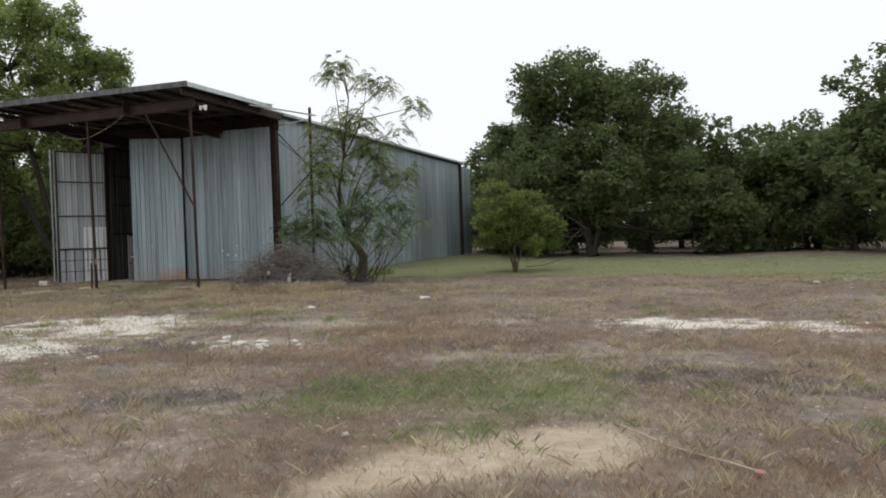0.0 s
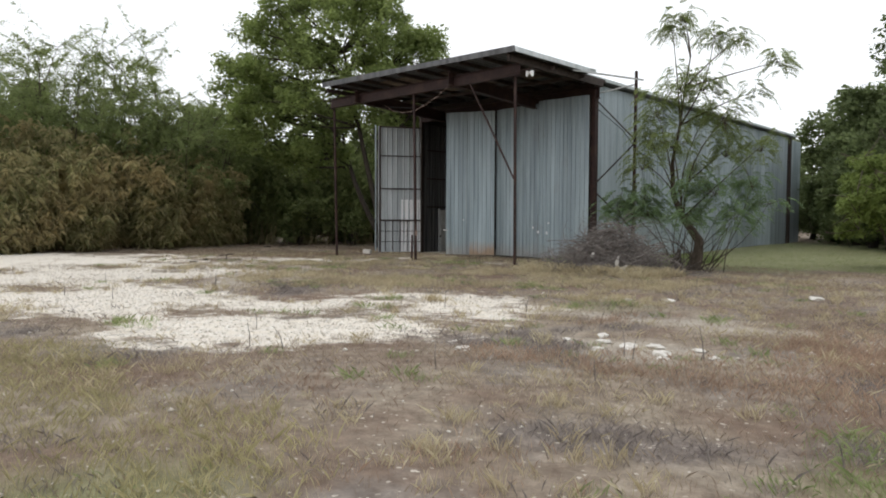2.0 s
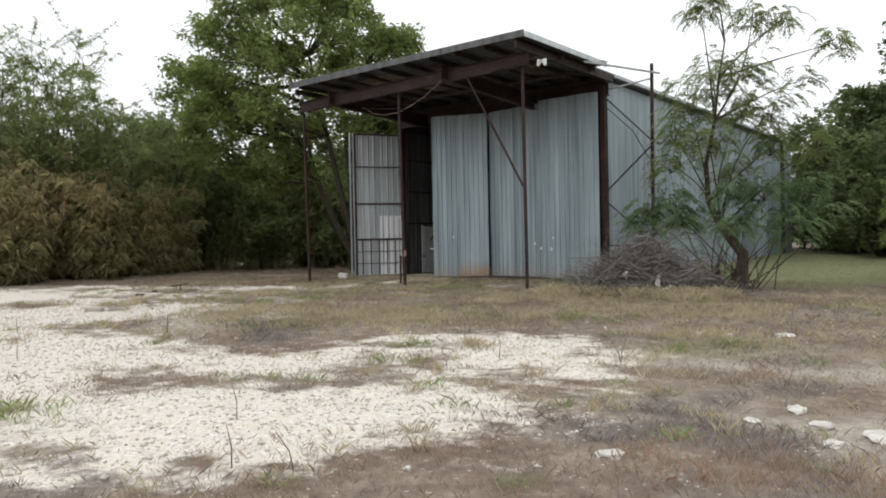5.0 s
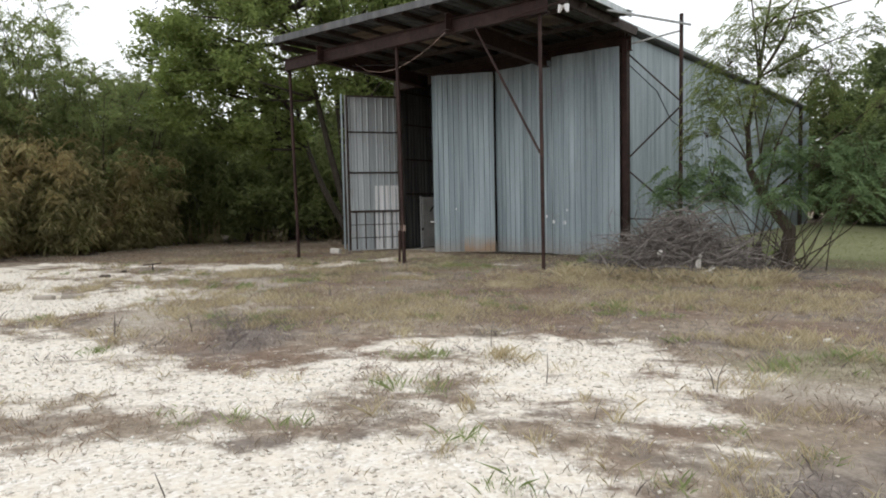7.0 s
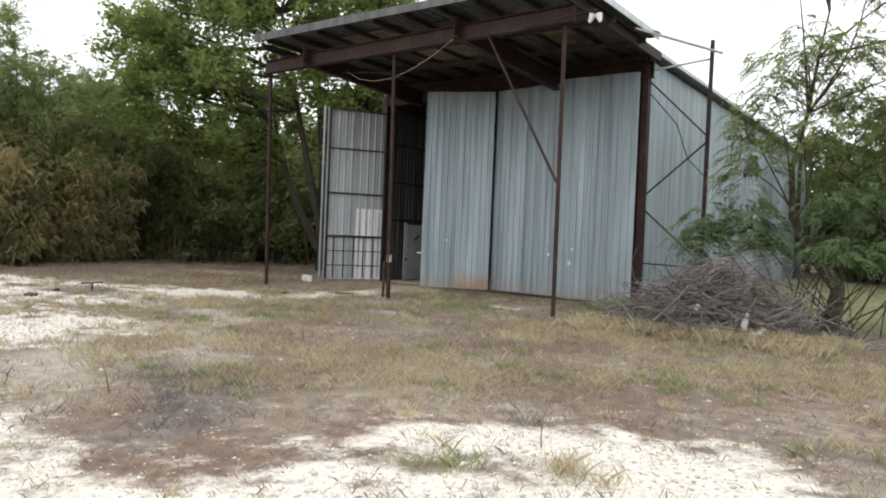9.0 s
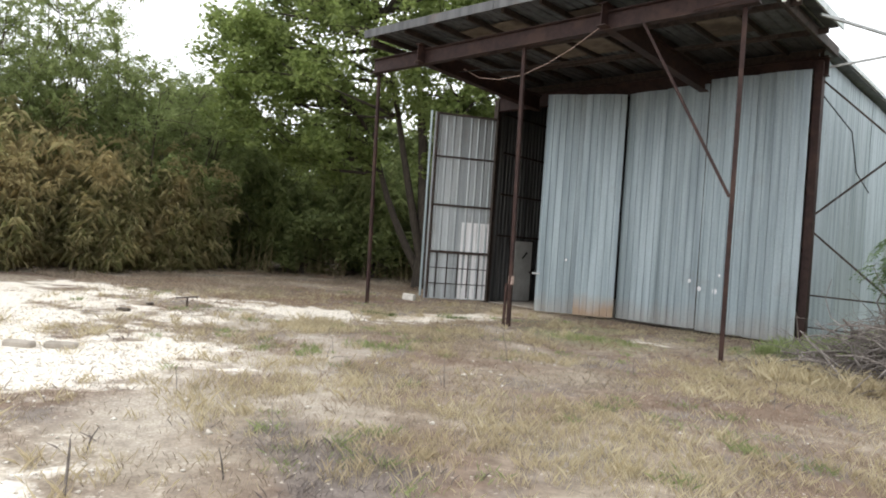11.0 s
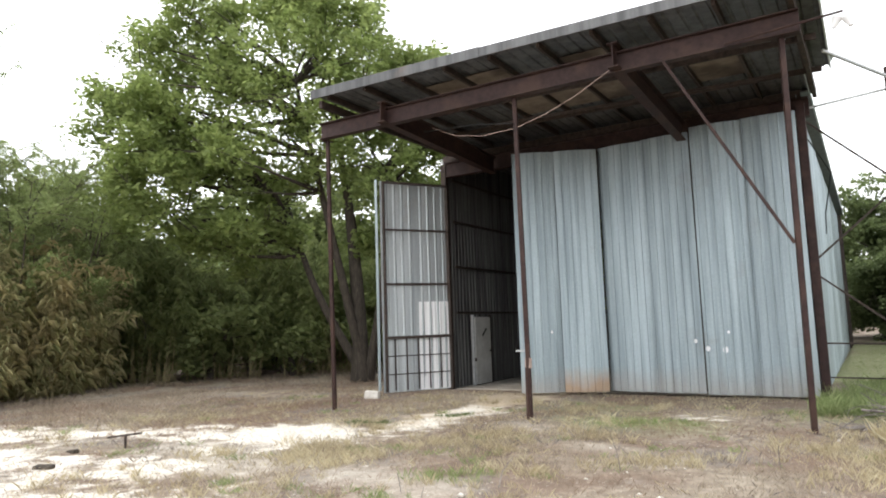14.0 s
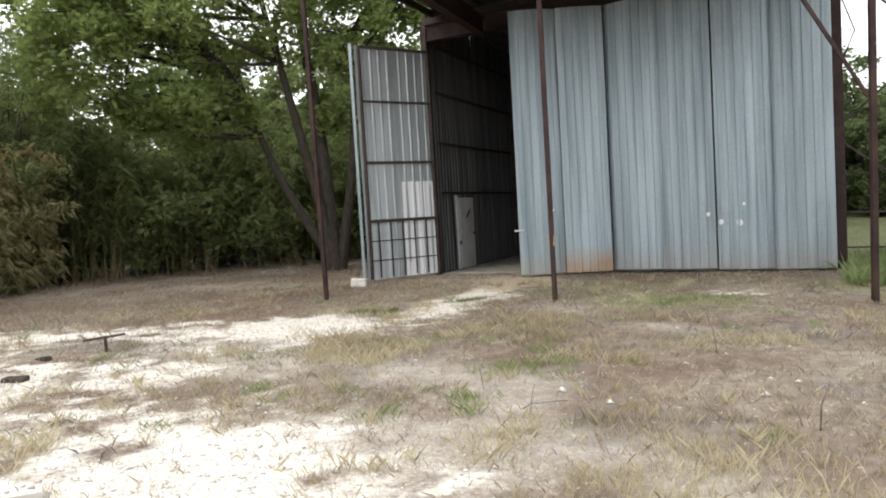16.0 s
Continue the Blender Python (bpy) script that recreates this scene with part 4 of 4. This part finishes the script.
for x, y, n, turn in ((-24.55, 12.8, 0.3, 20), (-25.35, 13.65, 0.26, -15)):
    wood_scrap(x, y, n, turn)

# low iron stake with a cross bar
st = empty("iron_stake", (-25.0, 14.27, 0.0), label="low rusty iron stake with bent cross bar", category="stake")
part("upright", pipe((0, 0, -0.05), (0, 0, 0.2), 0.02), DARK_STEEL, st)
part("cross_bar", bar((-0.3, -0.1, 0.17), (0.25, 0.1, 0.24), 0.045, 0.03), DARK_STEEL, st)

# pale cord on the ground with a red end
pts = [(-0.75, 6.35), (-0.55, 6.1), (-0.4, 5.9), (-0.2, 5.75), (0.0, 5.62), (0.14, 5.52)]
pts = [(x, y, float(height_at(np.array([x]), np.array([y]))[0]) + 0.035) for x, y in pts]
cord = empty("cord", pts[0], label="pale frayed cord with faded red end lying in grass", category="rope")
tubes("strand", [([tuple(Vector(p) - Vector(pts[0])) for p in pts], [0.008] * 6)], ROPE, cord, 6)
bm = bmesh.new()
bmesh.ops.create_icosphere(bm, subdivisions=2, radius=0.026, matrix=Matrix.Translation(Vector(pts[-1]) - Vector(pts[0])) @ Matrix.Diagonal((1.3, 1, 0.6, 1)))
part("red_tip", bm, RED_RAG, cord)


lg = tubes("fallen_branch", [([(0, 0, 0.03), (0.25, 0.1, 0.05), (0.55, 0.35, 0.04), (0.9, 0.45, 0.05)], [0.03, 0.035, 0.03, 0.018])], WOOD_DRY, None, 7)
lg.location = (-15.5, 19.55, 0)
tagged(lg, "bleached fallen branch lying in the grass", "branch")


# ---- brush pile ----
def brush_pile():
    root = empty("brush_pile", (-12.9, 19.9, 0), label="heap of grey dead branches and cut brush", category="brush pile")
    rows = []
    for _ in range(1700):
        u, w = RNG.normal(0, 0.8), RNG.normal(0, 0.55)
        top = max(0.06, 1.35 * math.exp(-(u / 1.5) ** 2 - (w / 1.05) ** 2))
        z = RNG.uniform(0.03, top)
        a = RNG.uniform(0, 6.28)
        n = RNG.uniform(0.3, 1.1)
        up = RNG.normal(0.12, 0.35)
        p = np.array([u, w, z])
        q = p + np.array([math.cos(a), math.sin(a), up]) * n
        q[2] = max(q[2], 0.03)
        r = 0.003 + 0.02 * RNG.random() ** 3
        rows.append(bent(p - (q - p) * 0.4 + (0, 0, 0.02), q, r, r * 0.4, 5, 0.22))
    for _ in range(140):
        u, w = RNG.normal(0, 0.8), RNG.normal(0, 0.5)
        z = max(0.05, 0.9 * math.exp(-(u / 1.5) ** 2 - (w / 1.05) ** 2))
        rows.append(bent((u, w, z * 0.5), (u + RNG.normal(0, 0.35), w + RNG.normal(0, 0.3), z + RNG.uniform(0.1, 0.5)), 0.006, 0.002, 5, 0.2))
    rows = [([(x, y, max(z, 0.01)) for x, y, z in p], r) for p, r in rows]
    tubes("branch", rows, WOOD_DRY, root, 5)
    for x, y, z, n in ((0.75, -0.9, 0.25, 0.26), (1.02, -0.95, 0.15, 0.14), (0.9, -1.0, 0.08, 0.12), (-0.1, -0.8, 0.45, 0.12)):
        tubes("pale_stump", [([(x, y, z), (x + 0.03, y - 0.04, z + n * 0.5), (x + 0.06, y, z + n)], [0.05, 0.055, 0.04])], LIMESTONE, root, 7)


brush_pile()


# ---- trees and thickets ----
def mesquite():
    """Leaning many-stemmed tree with open feathery foliage in separate tufts."""
    base = (-11.4, 22.1)
    root = empty("mesquite_tree", (*base, 0.0), label="leaning young mesquite with open feathery foliage", category="tree")
    trunk = [(0.02, 0, -0.05), (0.2, 0, 0.45), (0.24, 0, 0.9), (-0.3, 0.05, 1.6), (-0.65, 0.1, 2.3), (-0.7, 0.1, 3.3), (-0.45, 0.05, 4.4), (-0.3, 0, 5.5), (-0.15, 0, 6.4), (-0.4, 0, 7.3)]
    rows = [(trunk, [0.24, 0.17, 0.14, 0.105, 0.08, 0.055, 0.04, 0.028, 0.02, 0.01])]
    rows.append(([(-0.45, 0.1, -0.05), (-0.5, 0.1, 0.35), (-0.42, 0.12, 0.62)], [0.17, 0.14, 0.05]))
    # tufts: middle, half width, half height, sprays
    upper = [(-0.8, 0.1, 7.45, 0.55, 0.22, 26), (-0.3, -0.2, 7.6, 0.45, 0.2, 20), (0.5, 0.1, 7.0, 0.5, 0.22, 24), (1.2, 0.2, 6.75, 0.4, 0.2, 18), (2.35, 0.1, 5.9, 0.4, 0.22, 20), (1.6, 0.3, 5.2, 0.35, 0.2, 12),
             (-0.6, 0.3, 5.75, 0.7, 0.35, 38), (0.4, -0.3, 5.5, 0.7, 0.35, 40), (-1.0, -0.4, 4.9, 0.7, 0.4, 46), (0.1, 0.5, 4.7, 0.7, 0.4, 46), (1.0, -0.2, 4.5, 0.65, 0.35, 38), (-1.6, 0.2, 4.2, 0.55, 0.35, 34),
             (-0.4, -0.6, 3.9, 0.7, 0.4, 46), (0.8, 0.4, 3.6, 0.6, 0.35, 34), (1.9, 0.1, 3.6, 0.5, 0.25, 26), (-1.5, -0.3, 3.3, 0.6, 0.35, 34), (-0.2, 0.4, 3.1, 0.5, 0.3, 24)]
    low = [(-2.1, -0.6, 2.0, 0.65, 0.3, 46), (-1.3, -0.5, 2.2, 0.6, 0.3, 40), (-2.5, 0.0, 1.6, 0.4, 0.25, 18), (-1.0, -0.9, 1.8, 0.5, 0.25, 28), (0.9, -0.5, 2.4, 0.6, 0.28, 32), (1.7, 0.0, 2.6, 0.55, 0.28, 26), (1.5, -0.6, 1.7, 0.65, 0.25, 34), (0.3, -1.1, 1.7, 0.6, 0.25, 30), (2.1, 0.3, 2.1, 0.4, 0.2, 12), (0.1, -0.7, 2.5, 0.5, 0.25, 24)]
    for kind, label, tufts, material in ((0, "crown", upper, LEAF_MESQ), (1, "low_foliage", low, LEAF_FERN)):
        P, D, W = [], [], []
        for x, y, z, r, h, n in tufts:
            c = np.array([x, y, z])
            if kind:
                a = (RNG.normal(0, 0.35) - 0.1, RNG.normal(0, 0.2), 0.0)
            else:
                under = [p for p in trunk[3:] if p[2] < z - 0.35]
                a = under[-1 if RNG.random() < 0.5 else max(-3, -len(under))]
            rows.append(bent(a, c, 0.018 if kind else 0.03, 0.007, 7, 0.09))
            for _ in range(int(n * (2.1 if kind else 1.9))):
                e = RNG.normal(0, 1, 3)
                e /= np.linalg.norm(e)
                o = c + e * (r * 0.95, r * 0.95, h * 1.9) * RNG.uniform(0.2, 1.1)
                if RNG.random() < 0.3:
                    rows.append(bent(c - (0, 0, h * 0.6), o, 0.006, 0.003, 4, 0.12))
                d = np.array([e[0], e[1], 0.0]) + RNG.normal(0, 0.5, 3) * (1, 1, 0.4) + (0, 0, 0.1)
                d /= np.linalg.norm(d)
                m = RNG.uniform(0.22, 0.46)
                for k, t in enumerate(np.linspace(0.12, 1, 15)):
                    P.append(o + d * m * t + (0, 0, -0.75 * m * t * t))
                    D.append(d)
                    W.append(math.sin(math.pi * (0.15 + 0.8 * t)))
        P, D, W = np.repeat(np.array(P), 2, 0), np.repeat(np.array(D), 2, 0), np.repeat(np.array(W), 2)[:, None]
        s = np.cross(D, (0, 0, 1)) * np.where(np.arange(len(P)) % 2, 1, -1)[:, None] + RNG.normal(0, 0.18, P.shape) + 0.35 * D
        s /= np.linalg.norm(s, axis=1)[:, None]
        ln = RNG.uniform(0.085, 0.135, (len(P), 1)) * (0.45 + 0.55 * W)
        w = np.cross(s, (0, 0, 1)) * (0.022 if kind else 0.018)
        v = np.stack([P, P + s * ln * 0.5 + w, P + s * ln - (0, 0, 0.02), P + s * ln * 0.5 - w], 1).reshape(-1, 3)
        i = np.arange(len(P))[:, None] * 4
        raw(label, v, np.concatenate([i + [0, 1, 2], i + [0, 2, 3]], 1).reshape(-1, 3), material, root)
    for _ in range(22):
        a = RNG.uniform(0, 6.28)
        rows.append(bent((RNG.normal(0, 0.4), RNG.normal(0, 0.3), 0), (1.4 * math.cos(a), 0.8 * math.sin(a), RNG.uniform(0.9, 2.2)), 0.016, 0.005, 5, 0.08))
    tubes("trunk", rows, WOOD_BARK, root, 7)


mesquite()
tree("small_round_tree", (-7.2, 27.4), [(0.1, 0, 3.0), (-0.6, 0.2, 2.2), (0.7, -0.1, 2.3)], [(0, 0, 2.2, 1.5, 1.5, 1.1), (-0.25, 0, 3.3, 0.75, 0.8, 0.8), (1.1, 0, 1.6, 1.0, 1.1, 0.7), (-1.2, 0, 1.7, 0.8, 0.9, 0.75), (0.5, 0, 2.9, 0.6, 0.6, 0.55), (-0.7, 0, 2.7, 0.5, 0.6, 0.5)],
     420, 60, 0.065, (0.17, 0.17, 0.11), LEAF_LIME, WOOD_BARK, "small round bright green tree in pasture", 0.07, 0.35, 60)
tree("pecan_tree", (-29.3, 25.6), [(-0.6, -0.6, 8.6), (-3.4, -0.4, 7.2), (0.8, 0.3, 7.2), (-1.6, -1.5, 10.2)],
     [(-1.4, -1.6, 10.8, 3.3, 3.3, 2.3), (-3.4, -3.4, 9.3, 2.7, 2.7, 2.4), (1.3, 0.4, 9.1, 2.0, 2.0, 1.8), (-4.9, -4.4, 6.9, 2.4, 2.4, 1.9), (-2.0, -2.6, 6.8, 2.8, 2.8, 1.7), (1.7, 1.1, 6.7, 1.8, 1.8, 1.5), (-0.7, -0.7, 12.7, 1.7, 1.7, 1.1), (-2.4, -2.6, 12.2, 1.9, 1.9, 1.3),
      (-3.7, -2.4, 5.0, 2.4, 2.2, 1.1), (0.2, -1.8, 8.4, 2.2, 2.2, 1.8), (-5.6, -4.8, 8.8, 1.8, 1.8, 1.6), (0.8, 0.3, 7.2, 2.0, 2.0, 1.5), (0.4, 0.4, 5.4, 1.8, 1.8, 1.0), (1.7, 1.1, 9.8, 1.5, 1.5, 1.4), (0.4, 0.2, 11.2, 1.5, 1.5, 1.2), (-4.6, -3.8, 11.0, 1.8, 1.8, 1.5)],
     1600, 46, 0.1, (0.27, 0.27, 0.22), LEAF_PECAN, WOOD_DARK, "large spreading pecan tree behind the barn", 0.3, 0.5, 110, each=8)
tree("oak_tree", (-5.8, 39.0), [(-0.5, 0, 7.0), (2.0, 0.5, 6.6), (-2.2, 0, 6.0)],
     [(-1.3, 0, 9.0, 2.9, 2.8, 2.1), (1.7, 0, 8.3, 2.8, 2.6, 1.8), (-3.3, 0, 7.6, 1.6, 1.8, 1.5), (3.7, 0, 6.3, 2.1, 2.4, 1.6), (-2.6, -1, 4.2, 2.5, 2.4, 2.2), (1.2, -1, 4.2, 2.6, 2.4, 2.2), (4.6, -0.5, 3.6, 2.3, 2.4, 2.1), (-4.8, 0, 3.4, 1.8, 1.8, 2.0), (0.2, 0.6, 6.0, 3.4, 3.0, 1.6), (7.0, 0, 2.6, 1.8, 1.8, 1.7)],
     1600, 46, 0.12, (0.36, 0.36, 0.24), LEAF_DARK, WOOD_DARK, "large dark green oak at pasture edge", 0.28, 0.45, 80, each=7)


def belt(name, spots, label, material=LEAF_DARK, dense=480, leaf=0.15, group="tree line", bare=0, slim=0.5, each=9):
    for x, y, h, r in spots:
        tree(name, (x, y), [(RNG.normal(0, 0.6), RNG.normal(0, 0.6), h * 0.6), (RNG.normal(0, 1.2), RNG.normal(0, 1.2), h * 0.5)],
             [(0, 0, h * 0.66, r, r, h * 0.3), (r * 0.5, 0.2, h * 0.45, r * 0.8, r * 0.8, h * 0.26), (-r * 0.5, -0.2, h * 0.42, r * 0.8, r * 0.8, h * 0.28), (0.2, 0, h * 0.2, r * 0.95, r * 0.9, h * 0.2)],
             dense, 48, leaf, (0.34, 0.34, 0.22), material, WOOD_DARK, label, 0.16, 0.5, 26, bare, slim, each)["group"] = group


belt("line_tree", [(-10.7, 41.6, 8.0, 1.8), (-13.5, 52, 8.8, 3.2), (-9.5, 50, 8.0, 3.2), (-11.5, 47.5, 6.5, 2.4), (1.6, 42, 8.0, 3.0), (5.4, 44, 7.4, 3.0), (9.4, 37.5, 10.4, 3.6), (13.6, 35, 10.0, 3.8), (-1.5, 49, 8.0, 3.8), (17.0, 44, 9, 4)],
     "dense dark green tree of the pasture edge")
belt("line_tree", [(-34.5, 33.5, 9.5, 3.6), (-40, 30, 10, 4), (-28.5, 36, 9, 3.4), (-45, 24, 10, 4), (-38.5, 37, 11, 4), (-46, 15, 9, 4), (-47, 7, 8, 4)], "dense shaded tree behind the cane thicket", LEAF_SCRUB, 420)
belt("edge_shrub", [(-14.6, 49.5, 4.5, 1.8), (-16.5, 53, 5, 2), (-13, 56, 6, 2.4), (-9.2, 40.5, 3.6, 1.7), (-3.0, 42, 3.4, 1.9), (0.2, 41.5, 3.8, 1.9), (-7.4, 42.5, 3.4, 1.8), (3.6, 41, 3.4, 1.8), (7.0, 40.5, 3.6, 1.9), (-12.2, 45.5, 3.6, 1.6)], "low dense dark shrub at the pasture edge", LEAF_DARK, 150, 0.11, "understory")
belt("yellow_green_shrub", [(-33.5, 30.5, 4.8, 1.8), (-31.0, 30.5, 4.2, 1.6)], "yellow-green shrub lit behind the pecan", LEAF_LIME, 130, 0.10, "understory")
belt("dark_shrub", [(-41.5, 26, 5.5, 2.4), (-39, 30, 5.5, 2.4), (-35.5, 32.5, 5, 2.2), (-32, 34, 5, 2.2), (-29, 32.5, 4.5, 2.0), (-42, 21, 5.5, 2.4), (-43, 16, 5, 2.4), (-37.2, 25.5, 4.2, 2.2), (-34.6, 27.5, 3.8, 2.0), (-39.5, 23.5, 4.5, 2.2), (-36, 29.5, 4.5, 2.2)], "shaded dark green shrub under the trees", LEAF_SCRUB, 220, 0.12, "understory")
def wispy_tree(x, y, h, r):
    """Thin arching limbs with fine feathery leaflets, open to the sky."""
    root = empty("wispy_tree", (x, y, 0), label="thin wispy mesquite rising over the cane thicket", category="tree", group="thicket")
    rows, P, D = [], [], []
    for k in range(17):
        a = RNG.uniform(0, 6.28)
        top = np.array([math.cos(a) * r * RNG.uniform(0.3, 1.1), math.sin(a) * r * RNG.uniform(0.3, 1.1), h * RNG.uniform(0.55, 1.0)])
        pts, rr = bent((RNG.normal(0, 0.3), RNG.normal(0, 0.3), 0), top, 0.06, 0.01, 9, 0.09)
        rows.append((pts, rr))
        for _ in range(24):
            q = np.array(pts[RNG.integers(3, 9)])
            b = a + RNG.normal(0, 1.1)
            n = RNG.uniform(0.6, 1.7)
            e = q + np.array([math.cos(b), math.sin(b), RNG.uniform(-0.1, 0.9)]) * n
            pp, rq = bent(q, e, 0.012, 0.004, 6, 0.1)
            rows.append((pp, rq))
            d = (e - q) / np.linalg.norm(e - q)
            for t in np.linspace(0.2, 1.05, 9):
                for _ in range(3):
                    g = d + RNG.normal(0, 0.6, 3)
                    g /= np.linalg.norm(g)
                    for u in np.linspace(0.03, 0.3, 4):
                        P.append(q + (e - q) * t + g * u + (0, 0, -1.2 * u * u))
                        D.append(g)
    tubes("trunk", rows, WOOD_BARK, root, 5)
    P, D = np.array(P), np.array(D)
    s = np.cross(D, RNG.normal(0, 1, P.shape)) + 0.5 * D
    s /= np.linalg.norm(s, axis=1)[:, None] + 1e-9
    w = np.cross(s, D) * 0.024
    ln = RNG.uniform(0.1, 0.17, (len(P), 1))
    v = np.stack([P - s * ln * 0.5, P + w, P + s * ln * 0.5, P - w], 1).reshape(-1, 3)
    i = np.arange(len(P))[:, None] * 4
    raw("crown", v, np.concatenate([i + [0, 1, 2], i + [0, 2, 3]], 1).reshape(-1, 3), LEAF_MESQ, root)


for x, y, h, r in ((-40, 17, 11.2, 2.8), (-39.5, 12.5, 10.6, 2.6), (-38.5, 20.2, 8.8, 2.3), (-39, 9, 9.4, 2.4), (-38.5, 14.8, 8.6, 2.2), (-41, 22, 9.6, 2.6), (-37.6, 18.4, 7.0, 1.8)):
    wispy_tree(x, y, h, r)


def cane_thicket(name, spots, n, label, leafy_from, per, lean=0.5, leaf_mat=LEAF_CANE):
    """Many thin canes with drooping leaves along a line of spots (x, y, radius, height)."""
    root = empty(name, (spots[0][0], spots[0][1], 0), label=label, category="cane thicket")
    root["kind"] = "stuff"
    o = np.array([spots[0][0], spots[0][1], 0])
    rows, cen = [], []
    for _ in range(n):
        x, y, r, h = spots[RNG.integers(len(spots))]
        b = np.array([x + RNG.normal(0, r * 0.6), y + RNG.normal(0, r * 0.6), -0.03]) - o
        hh = h * RNG.uniform(0.4, 1.15)
        t = b + (RNG.normal(0, lean), RNG.normal(0, lean), hh)
        p, rr = bent(b, t, RNG.uniform(0.009, 0.017), 0.004, 6, 0.05)
        rows.append((p, rr))
        for k in np.linspace(leafy_from, 1, 9):
            cen.append(b + (t - b) * k + RNG.normal(0, 0.22, 3))
    tubes("stems", rows, CANE, root, 5)
    cen = np.array(cen)
    cen = cen[cen[:, 2] > 0.3]
    c = np.repeat(cen, per, 0)
    m = len(c)
    p = c + RNG.normal(0, 1, (m, 3)) * (0.1, 0.1, 0.12)
    a = RNG.uniform(0, 6.28, m)
    d = np.stack([np.cos(a), np.sin(a), RNG.uniform(-0.5, 0.6, m)], -1)
    d /= np.linalg.norm(d, axis=1)[:, None]
    s = np.cross(d, (0, 0, 1)) * 0.019
    ln = RNG.uniform(0.16, 0.38, (m, 1))
    fall = np.concatenate([np.zeros((m, 2)), -ln * RNG.uniform(0.4, 1.0, (m, 1))], 1)
    v = np.stack([p, p + d * ln * 0.5 + s, p + d * ln + fall, p + d * ln * 0.5 - s], 1).reshape(-1, 3)
    i = np.arange(m)[:, None] * 4
    raw("cane_leaves", v, np.concatenate([i + [0, 1, 2], i + [0, 2, 3]], 1).reshape(-1, 3), leaf_mat, root)


cane_thicket("cane_thicket", [(-36.0, 8.2, 0.9, 4.4), (-34.8, 9.9, 0.6, 3.6), (-36.6, 11.6, 0.8, 4.9), (-35.0, 13.0, 0.6, 3.9), (-36.8, 14.6, 0.8, 4.6), (-35.4, 16.2, 0.6, 3.6), (-37.2, 17.4, 0.7, 4.4), (-36.0, 18.8, 0.55, 3.5), (-37.2, 20.4, 0.6, 3.7), (-37, 5.5, 1.2, 4.6), (-39, 13, 1.0, 5.2), (-38.6, 9.6, 0.9, 5.0)], 900,
             "tall thicket of yellowing cane with drooping leaves", 0.08, 15, 0.6)
cane_thicket("bamboo_stand", [(-37.6, 23.6, 1.0, 5.0), (-36, 26.2, 1.2, 5.0), (-33.6, 28.4, 1.2, 4.6), (-31.8, 29.8, 0.8, 4.2)], 260, "shaded stand of thin bare bamboo stems", 0.5, 14, 0.35, LEAF_SCRUB)


def far_woods():
    """Distant wood along the edge of the clearing."""
    t = RNG.uniform(0, 1, 3000)
    line = np.array([(-62, -8), (-62, 30), (-50, 62), (-15, 76), (25, 66), (48, 40)], float)
    k = np.minimum((t * 5).astype(int), 4)
    c = line[k] + (line[k + 1] - line[k]) * (t * 5 - k)[:, None] + RNG.normal(0, 2.2, (3000, 2))
    top = 5.5 + 4.5 * fbm(c[:, 0], c[:, 1], 0.12, 201)
    z = height_at(c[:, 0], c[:, 1]) + RNG.random(3000) * top
    v, f = leaves(np.column_stack([c, z]), 22, (0.95, 0.95, 0.7), 0.38)
    tagged(raw("far_woods", v, f, LEAF_DARK), "distant dark green woods round the pasture", "woods", kind="stuff")


far_woods()
